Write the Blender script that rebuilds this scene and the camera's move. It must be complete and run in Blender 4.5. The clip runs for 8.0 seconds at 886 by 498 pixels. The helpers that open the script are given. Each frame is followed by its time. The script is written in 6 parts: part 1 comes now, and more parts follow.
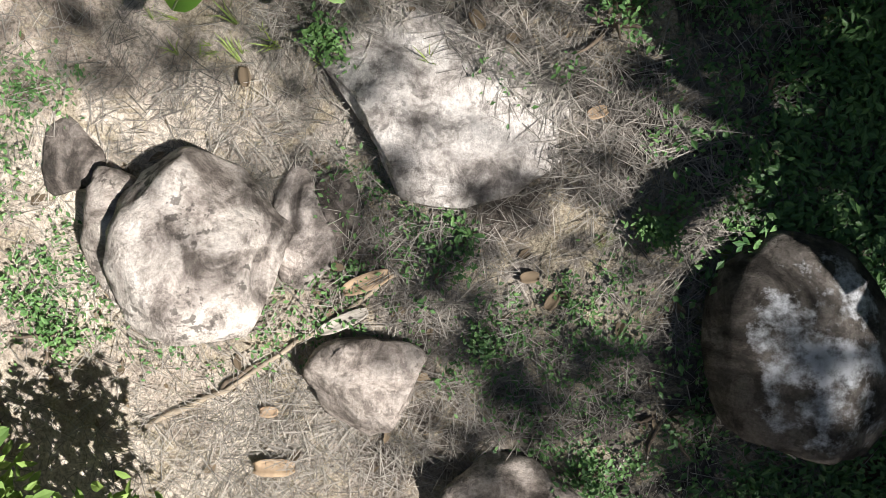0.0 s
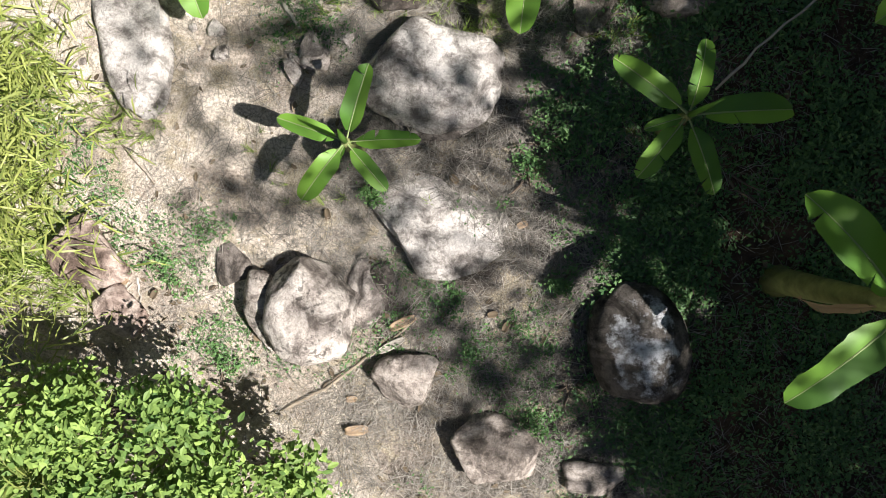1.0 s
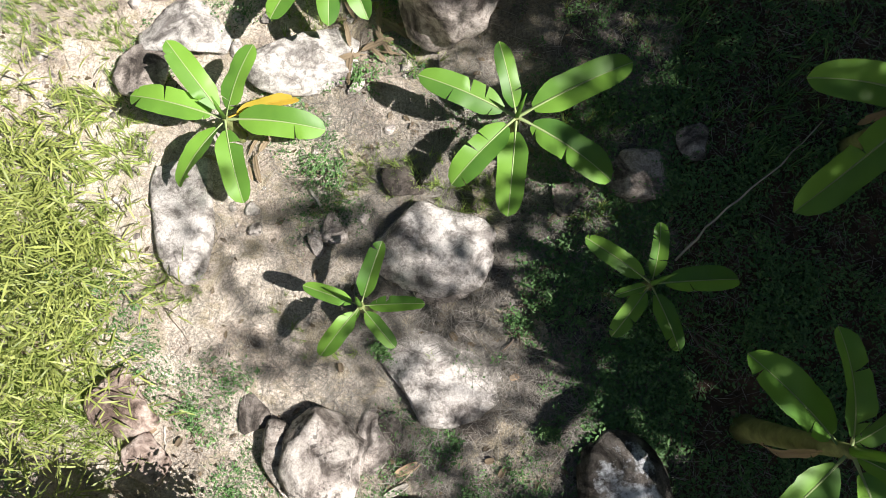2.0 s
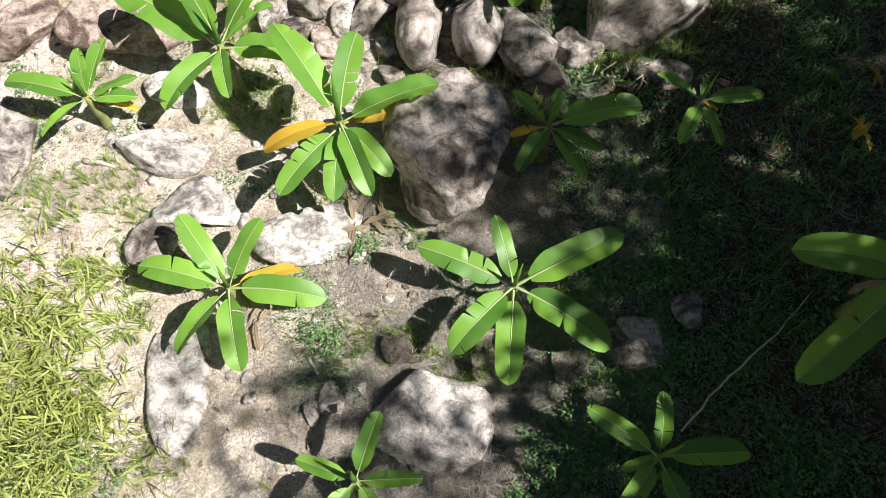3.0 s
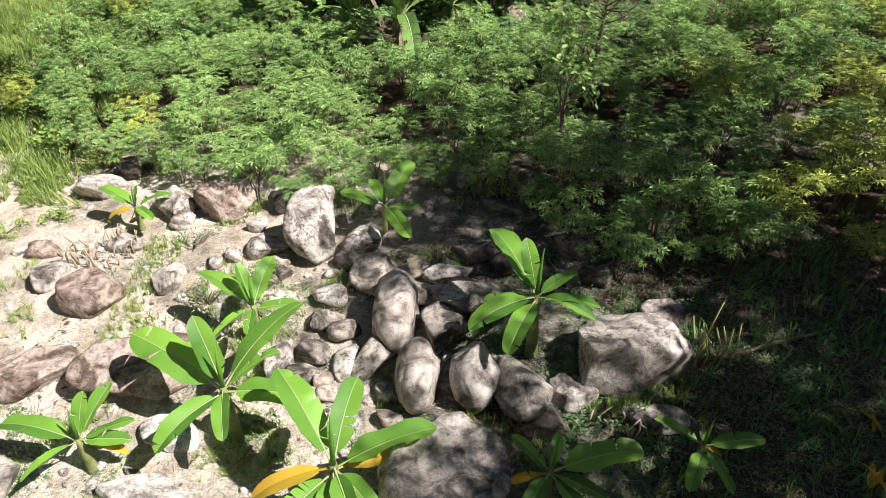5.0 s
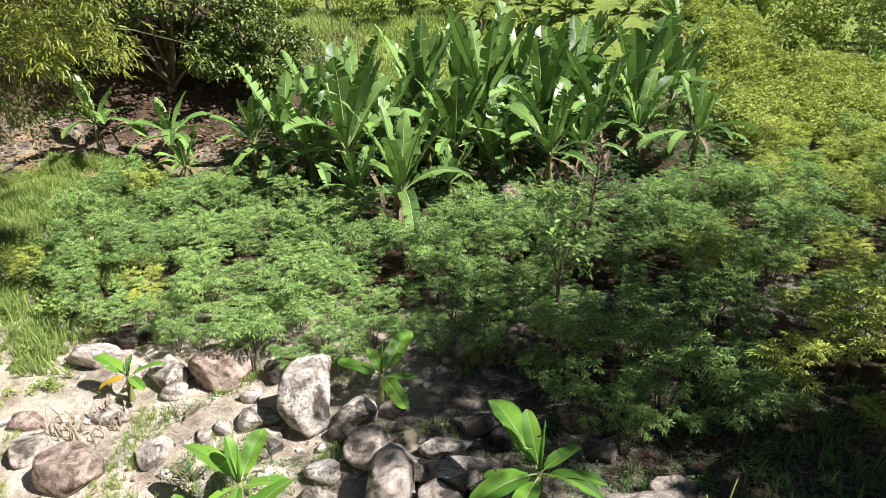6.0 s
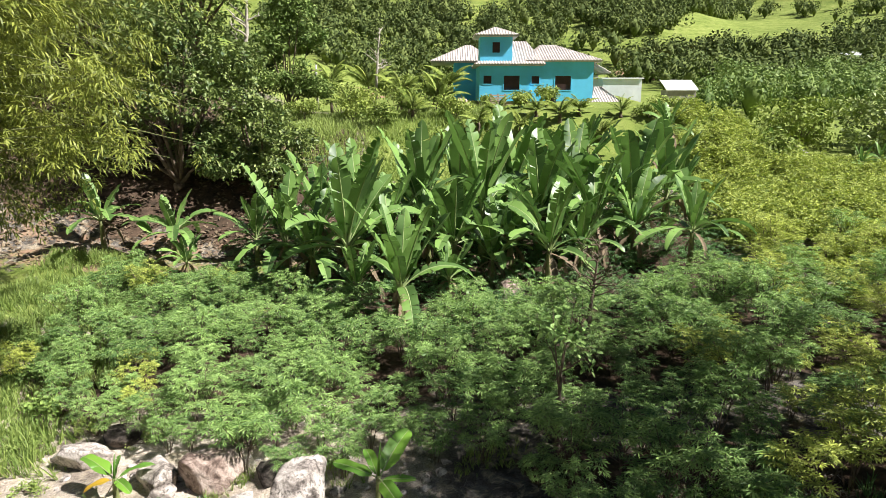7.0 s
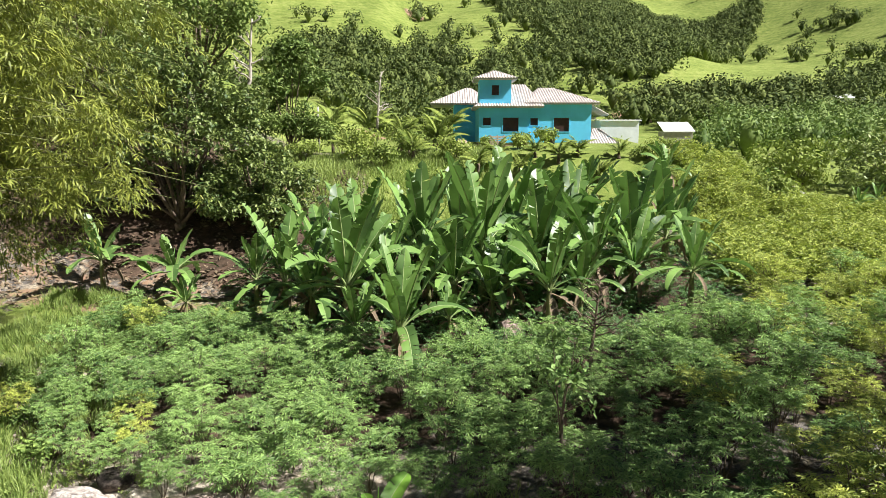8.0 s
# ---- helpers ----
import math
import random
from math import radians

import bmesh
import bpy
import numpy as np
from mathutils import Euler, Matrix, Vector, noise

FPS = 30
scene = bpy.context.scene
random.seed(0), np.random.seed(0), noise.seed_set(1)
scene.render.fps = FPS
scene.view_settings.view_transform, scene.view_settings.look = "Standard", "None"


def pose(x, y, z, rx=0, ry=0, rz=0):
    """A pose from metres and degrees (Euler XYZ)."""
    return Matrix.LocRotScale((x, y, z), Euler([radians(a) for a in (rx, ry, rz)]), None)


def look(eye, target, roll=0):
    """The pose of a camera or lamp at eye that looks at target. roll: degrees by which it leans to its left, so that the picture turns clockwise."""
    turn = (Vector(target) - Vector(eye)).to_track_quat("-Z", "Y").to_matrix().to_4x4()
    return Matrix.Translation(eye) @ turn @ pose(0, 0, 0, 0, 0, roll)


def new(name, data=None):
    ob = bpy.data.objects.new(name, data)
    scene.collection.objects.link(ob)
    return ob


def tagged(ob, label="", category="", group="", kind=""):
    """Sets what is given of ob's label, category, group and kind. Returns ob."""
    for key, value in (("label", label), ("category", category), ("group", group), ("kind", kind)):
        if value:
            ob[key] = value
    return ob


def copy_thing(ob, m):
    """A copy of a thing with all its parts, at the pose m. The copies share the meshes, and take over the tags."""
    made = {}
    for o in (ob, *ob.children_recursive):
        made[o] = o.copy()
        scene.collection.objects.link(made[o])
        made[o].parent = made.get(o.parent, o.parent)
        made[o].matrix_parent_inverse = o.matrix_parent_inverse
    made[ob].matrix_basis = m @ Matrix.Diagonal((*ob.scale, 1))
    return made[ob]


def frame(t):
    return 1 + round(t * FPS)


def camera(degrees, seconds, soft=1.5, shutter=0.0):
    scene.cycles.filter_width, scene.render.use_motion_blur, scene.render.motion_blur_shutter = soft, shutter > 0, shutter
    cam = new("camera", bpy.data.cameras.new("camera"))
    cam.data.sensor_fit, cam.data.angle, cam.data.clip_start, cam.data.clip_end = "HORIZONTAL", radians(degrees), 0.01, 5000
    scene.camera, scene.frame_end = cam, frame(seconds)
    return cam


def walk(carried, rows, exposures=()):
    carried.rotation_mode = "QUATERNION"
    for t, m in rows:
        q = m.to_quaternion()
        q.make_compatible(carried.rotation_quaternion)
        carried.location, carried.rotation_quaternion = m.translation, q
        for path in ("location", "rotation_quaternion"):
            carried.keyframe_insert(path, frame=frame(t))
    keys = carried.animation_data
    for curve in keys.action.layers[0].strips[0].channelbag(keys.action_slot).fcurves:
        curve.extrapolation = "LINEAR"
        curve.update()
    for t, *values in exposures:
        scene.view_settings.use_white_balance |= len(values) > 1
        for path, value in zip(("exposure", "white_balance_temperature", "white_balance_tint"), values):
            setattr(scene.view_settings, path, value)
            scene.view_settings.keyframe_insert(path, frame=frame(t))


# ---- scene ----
# camera: a drone that climbs looking straight down, then tips up to the valley
cam = camera(68.0, 8.0, soft=0.85)
PATH = [
    (0, 0, 0, 4.5, -1.94, 1.4, 4.06),
    (0.5, -0.021, 0.668, 6.155, -2.46, 0.93, 1.86),
    (1, 0.016, 0.849, 8.001, -2.65, 0.91, 0.17),
    (1.2, 0.005, 0.877, 8.529, -1.2, 0.82, 0.15),
    (1.5, -0.006, 0.905, 8.957, 2.69, 0.66, 0.13),
    (1.8, -0.013, 0.93, 9.076, 7.07, 0.66, 0.12),
    (2.8, -0.02, 0.955, 9.155, 21.46, 0.67, -0.01),
    (3, -0.02, 0.955, 9.155, 24.38, 0.53, 0.07),
    (3.5, -0.02, 0.955, 9.155, 31.67, 0.43, 0.09),
    (4, -0.02, 0.955, 9.155, 38.97, 0.42, 0.14),
    (4.5, -0.02, 0.955, 9.155, 46.32, 0.36, 0.18),
    (4.7, -0.02, 0.955, 9.155, 49.28, 0.29, 0.18),
    (5.8, -0.02, 0.955, 9.155, 65.47, 0.2, -0),
    (6, -0.02, 0.955, 9.155, 68.41, 0.1, 0.02),
    (6.5, -0.02, 0.955, 9.155, 75.4, 0.04, -0.01),
    (6.6, -0.02, 0.955, 9.155, 76.19, 0.03, 0.01),
    (6.7, -0.02, 0.955, 9.155, 76.55, 0.03, 0.01),
    (6.85, -0.02, 0.955, 9.155, 76.7, 0.03, 0.01),
    (7, -0.02, 0.955, 9.155, 76.73, 0.03, 0.01),
    (7.1, -0.02, 0.955, 9.155, 77.4, 0.03, 0.01),
    (7.2, -0.02, 0.955, 9.155, 78.45, 0.03, 0.01),
    (7.3, -0.02, 0.955, 9.155, 79.43, 0, 0.01),
    (7.4, -0.02, 0.955, 9.155, 79.92, 0, 0.01),
    (7.5, -0.02, 0.955, 9.155, 80.16, 0, 0.01),
    (8, -0.02, 0.955, 9.155, 80.2, 0, 0.01),
]
walk(cam, [(t, pose(x, y, z, rx, ry, rz)) for t, x, y, z, rx, ry, rz in PATH])

# ---- light: a high sun from the side of the valley, clear sky ----
SUN_ELEVATION, SUN_TURN = 50.0, -20.0
sun_way = Vector((math.cos(radians(SUN_ELEVATION)) * math.cos(radians(SUN_TURN)),
                  math.cos(radians(SUN_ELEVATION)) * math.sin(radians(SUN_TURN)), math.sin(radians(SUN_ELEVATION))))
sun = new("sun", bpy.data.lights.new("sun", "SUN"))
sun.data.energy, sun.data.angle, sun.data.color = 5.0, radians(0.53), (1.0, 0.965, 0.925)
sun.matrix_world = look(sun_way * 60, (0, 0, 0))
world = bpy.data.worlds.new("sky")
scene.world = world
world.use_nodes = True
sky = world.node_tree.nodes.new("ShaderNodeTexSky")
sky.sky_type, sky.sun_disc = "NISHITA", False
sky.sun_elevation, sky.sun_rotation = radians(SUN_ELEVATION), radians(90 - SUN_TURN)
world.node_tree.links.new(sky.outputs[0], world.node_tree.nodes["Background"].inputs[0])
world.node_tree.nodes["Background"].inputs[1].default_value = 0.023
scene.view_settings.exposure = 1.0

# ---- shape of the land ----
def ramp(a, b, v):
    v = min(1.0, max(0.0, (v - a) / (b - a)))
    return v * v * (3 - 2 * v)


def height(x, y):
    """Height of the ground: a slope that climbs to a house terrace, a bank, a valley floor, hills behind."""
    z = 0.1 + 0.055 * max(-9.0, min(9.0, x))
    yy = max(-12.0, y)
    z += 0.10 * min(yy, 9.0) + 0.065 * max(0.0, min(yy, 60.0) - 9.0)
    z += 0.05 * math.sin(x * 1.7 + 1.3 * math.sin(y * 1.1)) * math.sin(y * 1.4 + 0.6) * ramp(60, 30, abs(y))
    # cut bank on the left and house terrace in the middle
    edge = 29.0 + 6.0 * ramp(-9.0, 1.0, x)
    bank = ramp(edge, edge + 11.0, y) * ramp(26.0, 14.0, x)
    z += 4.3 * bank * ramp(90.0, 66.0, y)
    z += 7.0 * ramp(-9.0, -26.0, x) * ramp(24.0, 44.0, y)
    # valley floor and hills
    z += 0.075 * max(0.0, min(y, 165.0) - 60.0)
    d = y + 0.10 * abs(x - 40.0)
    rise = max(0.0, d - 165.0)
    fold = math.sin(x * 0.021 + 0.9 + 0.004 * y) + 0.5 * math.sin(x * 0.047 - 0.011 * y + 2.0)
    z += 0.34 * rise + 13.0 * ramp(10.0, 160.0, rise) * fold * ramp(700.0, 300.0, abs(x))
    z += 1.6 * ramp(5.0, 60.0, rise) * math.sin(x * 0.11 - 0.07 * y) * math.sin(0.05 * y)
    z += 0.25 * max(0.0, -y - 60.0) + 0.22 * max(0.0, abs(x) - 150.0) * ramp(140.0, 60.0, y)
    return z

# ---- materials ----
def material(name, rough=0.8, metal=0.0, spec=0.3):
    m = bpy.data.materials.new(name)
    m.use_nodes = True
    b = m.node_tree.nodes["Principled BSDF"]
    b.inputs["Roughness"].default_value, b.inputs["Metallic"].default_value = rough, metal
    b.inputs["Specular IOR Level"].default_value = spec
    return m


def node(m, kind, **values):
    n = m.node_tree.nodes.new(kind)
    for key, value in values.items():
        n.inputs[key.replace("_", " ")].default_value = value
    return n


def link(m, a, b):
    m.node_tree.links.new(a, b)


def coords(m, kind="Object"):
    if kind == "Position":
        return m.node_tree.nodes.new("ShaderNodeNewGeometry").outputs["Position"]
    return m.node_tree.nodes.new("ShaderNodeTexCoord").outputs[kind]


def grain(m, where, scale, detail=5.0, rough=0.6, distort=0.0):
    n = node(m, "ShaderNodeTexNoise", Scale=scale, Detail=detail, Roughness=rough, Distortion=distort)
    link(m, where, n.inputs["Vector"])
    return n.outputs["Fac"]


def steps(m, fac, stops):
    r = m.node_tree.nodes.new("ShaderNodeValToRGB")
    e = r.color_ramp.elements
    while len(e) < len(stops):
        e.new(0.5)
    for k, (at, c) in enumerate(stops):
        e[k].position, e[k].color = at, (*c, 1.0) if len(c) == 3 else c
    link(m, fac, r.inputs["Fac"])
    return r.outputs["Color"]


def blend(m, fac, a, b, mode="MIX"):
    n = m.node_tree.nodes.new("ShaderNodeMix")
    n.data_type, n.blend_type = "RGBA", mode
    for sock, v in ((n.inputs[0], fac), (n.inputs[6], a), (n.inputs[7], b)):
        if isinstance(v, (int, float)):
            sock.default_value = v
        elif isinstance(v, tuple):
            sock.default_value = (*v, 1.0)
        else:
            link(m, v, sock)
    return n.outputs[2]


def relief(m, fac, strength, distance):
    b = node(m, "ShaderNodeBump", Strength=strength, Distance=distance)
    link(m, fac, b.inputs["Height"])
    link(m, b.outputs[0], m.node_tree.nodes["Principled BSDF"].inputs["Normal"])


def paint(m, colour):
    link(m, colour, m.node_tree.nodes["Principled BSDF"].inputs["Base Color"])
    return m


def plain(name, c, rough=0.7, vary=0.25, scale=6.0, metal=0.0, bump=0.2):
    m = material(name, rough, metal)
    n = grain(m, coords(m), scale)
    lo, hi = tuple(v * (1 - vary) for v in c), tuple(min(1.0, v * (1 + vary)) for v in c)
    paint(m, steps(m, n, ((0.3, lo), (0.7, hi))))
    if bump:
        relief(m, grain(m, coords(m), scale * 8), bump, 0.01)
    return m


def leaf_material(name, dark, light, rough=0.45, glow=0.3, scale=3.0, spec=0.45):
    """A thin leaf: colour that varies from plant to plant and leaf to leaf, and light that comes through."""
    m = material(name, rough, spec=spec)
    dark, light = (tuple(a * b for a, b in zip(c, (1.22, 1.0, 1.8))) for c in (dark, light))
    info = m.node_tree.nodes.new("ShaderNodeObjectInfo").outputs["Random"]
    isle = m.node_tree.nodes.new("ShaderNodeNewGeometry").outputs["Random Per Island"]
    n = grain(m, coords(m), scale)
    mixed = m.node_tree.nodes.new("ShaderNodeMath")
    mixed.operation = "MULTIPLY_ADD"
    link(m, isle, mixed.inputs[0])
    mixed.inputs[1].default_value = 0.5
    half = m.node_tree.nodes.new("ShaderNodeMath")
    half.operation = "MULTIPLY_ADD"
    link(m, n, half.inputs[0])
    half.inputs[1].default_value = 0.35
    third = m.node_tree.nodes.new("ShaderNodeMath")
    third.operation = "MULTIPLY"
    link(m, info, third.inputs[0])
    third.inputs[1].default_value = 0.25
    link(m, third.outputs[0], half.inputs[2])
    link(m, half.outputs[0], mixed.inputs[2])
    c = steps(m, mixed.outputs[0], ((0.15, dark), (0.85, light)))
    paint(m, c)
    t = node(m, "ShaderNodeBsdfTranslucent")
    link(m, blend(m, 0.35, c, (min(1, light[0] * 1.2), min(1, light[1] * 1.5), light[2] * 1.2)), t.inputs["Color"])
    mix = m.node_tree.nodes.new("ShaderNodeMixShader")
    mix.inputs[0].default_value = glow
    link(m, m.node_tree.nodes["Principled BSDF"].outputs[0], mix.inputs[1])
    link(m, t.outputs[0], mix.inputs[2])
    link(m, mix.outputs[0], m.node_tree.nodes["Material Output"].inputs[0])
    return m


def lit_top(m):
    """Pale patch on a dark boulder's top: the light there, put into the colour."""
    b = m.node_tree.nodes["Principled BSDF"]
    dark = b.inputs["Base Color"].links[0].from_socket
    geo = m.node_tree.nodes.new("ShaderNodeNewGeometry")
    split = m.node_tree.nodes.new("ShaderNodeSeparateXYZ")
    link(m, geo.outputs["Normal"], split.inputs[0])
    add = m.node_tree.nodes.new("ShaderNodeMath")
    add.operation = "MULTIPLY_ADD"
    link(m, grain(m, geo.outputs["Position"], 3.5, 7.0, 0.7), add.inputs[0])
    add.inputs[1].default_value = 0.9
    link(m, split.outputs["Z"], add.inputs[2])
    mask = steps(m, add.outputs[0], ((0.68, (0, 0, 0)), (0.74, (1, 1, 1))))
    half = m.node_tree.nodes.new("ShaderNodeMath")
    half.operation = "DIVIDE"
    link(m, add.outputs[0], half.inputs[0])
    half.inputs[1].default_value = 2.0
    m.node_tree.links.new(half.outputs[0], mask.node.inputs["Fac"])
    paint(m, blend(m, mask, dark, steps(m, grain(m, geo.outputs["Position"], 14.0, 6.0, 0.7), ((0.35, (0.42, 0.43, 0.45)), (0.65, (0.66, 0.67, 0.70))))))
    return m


def rock_material(name, dark, mid, pale, stain=0.5, mottle=0.7):
    m = material(name, 0.9, spec=0.2)
    info = m.node_tree.nodes.new("ShaderNodeObjectInfo").outputs["Random"]
    where = node(m, "ShaderNodeVectorMath")
    where.operation = "ADD"
    link(m, coords(m, "Position"), where.inputs[0])
    link(m, info, where.inputs[1])
    at = where.outputs[0]
    big = grain(m, at, 2.3, 7.0, 0.6, 0.9)
    c = steps(m, big, ((0.38, dark), (0.47, mid), (0.56, pale)))
    blot = grain(m, at, 6.5, 9.0, 0.72, 0.5)
    c = blend(m, mottle, c, steps(m, blot, ((0.40, (0.24, 0.225, 0.215)), (0.48, (0.72, 0.70, 0.68)), (0.56, (1.0, 1.0, 1.0)))), "MULTIPLY")
    fine = grain(m, at, 42.0, 5.0, 0.75)
    c = blend(m, 0.5, c, steps(m, fine, ((0.36, (0.3, 0.29, 0.28)), (0.62, (1.0, 0.99, 0.98)))), "MULTIPLY")
    # colonies of dark lichen spots
    spots = steps(m, grain(m, at, 15.0, 3.0, 0.6), ((0.545, (0, 0, 0)), (0.585, (1, 1, 1))))
    colony = steps(m, grain(m, at, 1.9, 5.0, 0.6), ((0.44, (0, 0, 0)), (0.56, (1, 1, 1))))
    amount = m.node_tree.nodes.new("ShaderNodeMath")
    amount.operation = "MULTIPLY"
    link(m, blend(m, 1.0, spots, colony, "MULTIPLY"), amount.inputs[0])
    amount.inputs[1].default_value = stain
    c = blend(m, amount.outputs[0], c, (0.06, 0.055, 0.05))
    tone = steps(m, info, ((0.0, (0.82, 0.78, 0.74)), (1.0, (1.0, 0.98, 0.96))))
    c = blend(m, 1.0, c, tone, "MULTIPLY")
    paint(m, c)
    rough = m.node_tree.nodes.new("ShaderNodeMath")
    rough.operation = "MULTIPLY_ADD"
    link(m, blot, rough.inputs[0])
    rough.inputs[1].default_value = 1.8
    link(m, fine, rough.inputs[2])
    relief(m, rough.outputs[0], 0.7, 0.03)
    return m


def ground_material():
    """Soil, thin grass and pasture, laid out by the land's cover layer: red grass, green forest floor, blue bare red earth."""
    m = material("land", 0.95, spec=0.15)
    at = coords(m, "Position")
    cover = m.node_tree.nodes.new("ShaderNodeAttribute")
    cover.attribute_name = "cover"
    parts = m.node_tree.nodes.new("ShaderNodeSeparateColor")
    link(m, cover.outputs["Color"], parts.inputs[0])
    soil = steps(m, grain(m, at, 0.9, 8.0, 0.65), ((0.36, (0.26, 0.22, 0.19)), (0.46, (0.57, 0.49, 0.425)), (0.56, (0.84, 0.75, 0.66))))
    # darker soil tone, with part of the trees' shade put into it
    dark_soil = steps(m, grain(m, at, 1.3, 8.0, 0.65), ((0.36, (0.05, 0.044, 0.04)), (0.48, (0.115, 0.105, 0.097)), (0.64, (0.27, 0.252, 0.235))))
    soil = blend(m, cover.outputs["Alpha"], dark_soil, soil)
    soil = blend(m, 0.8, soil, steps(m, grain(m, at, 26.0, 6.0, 0.8), ((0.38, (0.22, 0.2, 0.17)), (0.58, (1.0, 0.97, 0.92)))), "MULTIPLY")
    straw = steps(m, grain(m, at, 2.6, 6.0, 0.7, 0.8), ((0.5, (0, 0, 0)), (0.62, (1, 1, 1))))
    soil = blend(m, straw, soil, steps(m, grain(m, at, 48.0, 3.0, 0.8), ((0.35, (0.20, 0.155, 0.105)), (0.65, (0.60, 0.52, 0.39)))))
    grass = steps(m, grain(m, at, 0.55, 8.0, 0.7), ((0.3, (0.14, 0.20, 0.045)), (0.5, (0.25, 0.305, 0.075)), (0.72, (0.36, 0.38, 0.13))))
    grass = blend(m, 0.4, grass, steps(m, grain(m, at, 7.0, 6.0, 0.75), ((0.3, (0.35, 0.4, 0.3)), (0.65, (1.0, 1.0, 0.95)))), "MULTIPLY")
    grass = blend(m, 0.8, grass, steps(m, grain(m, at, 0.06, 9.0, 0.7), ((0.36, (0.55, 0.62, 0.5)), (0.6, (1.0, 1.0, 1.0)))), "MULTIPLY")
    # contour paths trodden by cattle on the far pasture
    wave = node(m, "ShaderNodeTexWave", Scale=0.2, Distortion=9.0, Detail=4.0, Detail_Scale=0.3)
    wave.bands_direction = "Z"
    link(m, at, wave.inputs["Vector"])
    place = m.node_tree.nodes.new("ShaderNodeSeparateXYZ")
    link(m, at, place.inputs[0])
    far = m.node_tree.nodes.new("ShaderNodeMapRange")
    far.inputs[1].default_value, far.inputs[2].default_value, far.inputs[4].default_value = 130.0, 180.0, 0.3
    link(m, place.outputs["Y"], far.inputs[0])
    grass = blend(m, far.outputs[0], grass, blend(m, 1.0, grass, steps(m, wave.outputs["Fac"], ((0.15, (0.55, 0.6, 0.5)), (0.5, (1.0, 1.0, 1.0)))), "MULTIPLY"))
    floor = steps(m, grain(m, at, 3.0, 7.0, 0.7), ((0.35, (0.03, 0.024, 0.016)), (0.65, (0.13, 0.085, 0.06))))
    red = steps(m, grain(m, at, 0.8, 6.0, 0.7), ((0.3, (0.22, 0.13, 0.08)), (0.7, (0.36, 0.25, 0.17))))
    edge = grain(m, at, 1.7, 7.0, 0.75)

    def ragged(channel):
        a = m.node_tree.nodes.new("ShaderNodeMath")
        a.operation = "ADD"
        link(m, channel, a.inputs[0])
        link(m, edge, a.inputs[1])
        return steps(m, a.outputs[0], ((0.90, (0, 0, 0)), (1.08, (1, 1, 1))))
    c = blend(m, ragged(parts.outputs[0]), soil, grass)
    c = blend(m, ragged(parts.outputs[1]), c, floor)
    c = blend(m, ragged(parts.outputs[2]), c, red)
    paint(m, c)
    relief(m, grain(m, at, 13.0, 7.0, 0.75), 0.8, 0.06)
    return m


LAND = ground_material()
ROCK_WHITE = rock_material("bleached_granite", (0.30, 0.28, 0.27), (0.62, 0.59, 0.57), (0.82, 0.79, 0.77), 0.4)
ROCK_PALE = rock_material("pale_granite", (0.22, 0.195, 0.18), (0.60, 0.55, 0.52), (0.84, 0.79, 0.75), 0.7)
ROCK_EGG = rock_material("smooth_river_granite", (0.20, 0.17, 0.155), (0.46, 0.41, 0.38), (0.70, 0.65, 0.61), 0.12, 0.45)
ROCK_GREY = rock_material("grey_granite", (0.13, 0.115, 0.105), (0.40, 0.36, 0.335), (0.68, 0.62, 0.58), 0.4)
ROCK_DARK = rock_material("dark_granite", (0.045, 0.04, 0.036), (0.12, 0.105, 0.095), (0.27, 0.24, 0.22), 0.7)
# dark stone whose upward faces carry painted sunlight
ROCK_LIT_TOP = lit_top(rock_material("dark_granite_lit_top", (0.045, 0.04, 0.036), (0.11, 0.10, 0.09), (0.22, 0.20, 0.185), 0.7))
ROCK_BROWN = rock_material("brown_granite", (0.19, 0.14, 0.12), (0.44, 0.345, 0.305), (0.68, 0.575, 0.52), 0.3)
BANANA = leaf_material("banana_leaf", (0.036, 0.14, 0.014), (0.175, 0.41, 0.03), 0.45, 0.30, 2.0, 0.38)
BANANA_RIB = leaf_material("banana_midrib", (0.16, 0.30, 0.05), (0.28, 0.42, 0.10), 0.5, 0.1)
BANANA_STEM = plain("banana_stem", (0.17, 0.19, 0.07), 0.6, 0.5, 5.0)
LEAF_YELLOW = leaf_material("yellowed_leaf", (0.26, 0.26, 0.015), (0.56, 0.42, 0.025), 0.6, 0.25)
LEAF_DEAD = leaf_material("dead_leaf", (0.07, 0.062, 0.022), (0.23, 0.21, 0.075), 0.85, 0.1)
BANANA_GROVE = leaf_material("grove_banana_leaf", (0.010, 0.045, 0.010), (0.18, 0.37, 0.05), 0.4, 0.14, 1.5, 0.48)
CASSAVA = leaf_material("cassava_leaf", (0.024, 0.09, 0.014), (0.285, 0.51, 0.085), 0.5, 0.13, 3.0, 0.3)
# sunlit copy of the leaf above: brighter yellow of direct sun painted in
CASSAVA_SUN = leaf_material("cassava_leaf_sunlit", (0.05, 0.12, 0.012), (0.48, 0.64, 0.08), 0.5, 0.14, 3.0, 0.25)
WEED = leaf_material("weed_leaf", (0.028, 0.10, 0.018), (0.13, 0.29, 0.05), 0.5, 0.14)
GRASS = leaf_material("grass_blade", (0.14, 0.22, 0.035), (0.42, 0.46, 0.12), 0.6, 0.16)
GRASS_LUSH = leaf_material("lush_grass_blade", (0.10, 0.20, 0.025), (0.32, 0.47, 0.07), 0.55, 0.2)
BAMBOO = leaf_material("bamboo_leaf", (0.035, 0.075, 0.008), (0.25, 0.34, 0.035), 0.5, 0.12, 3.0, 0.3)
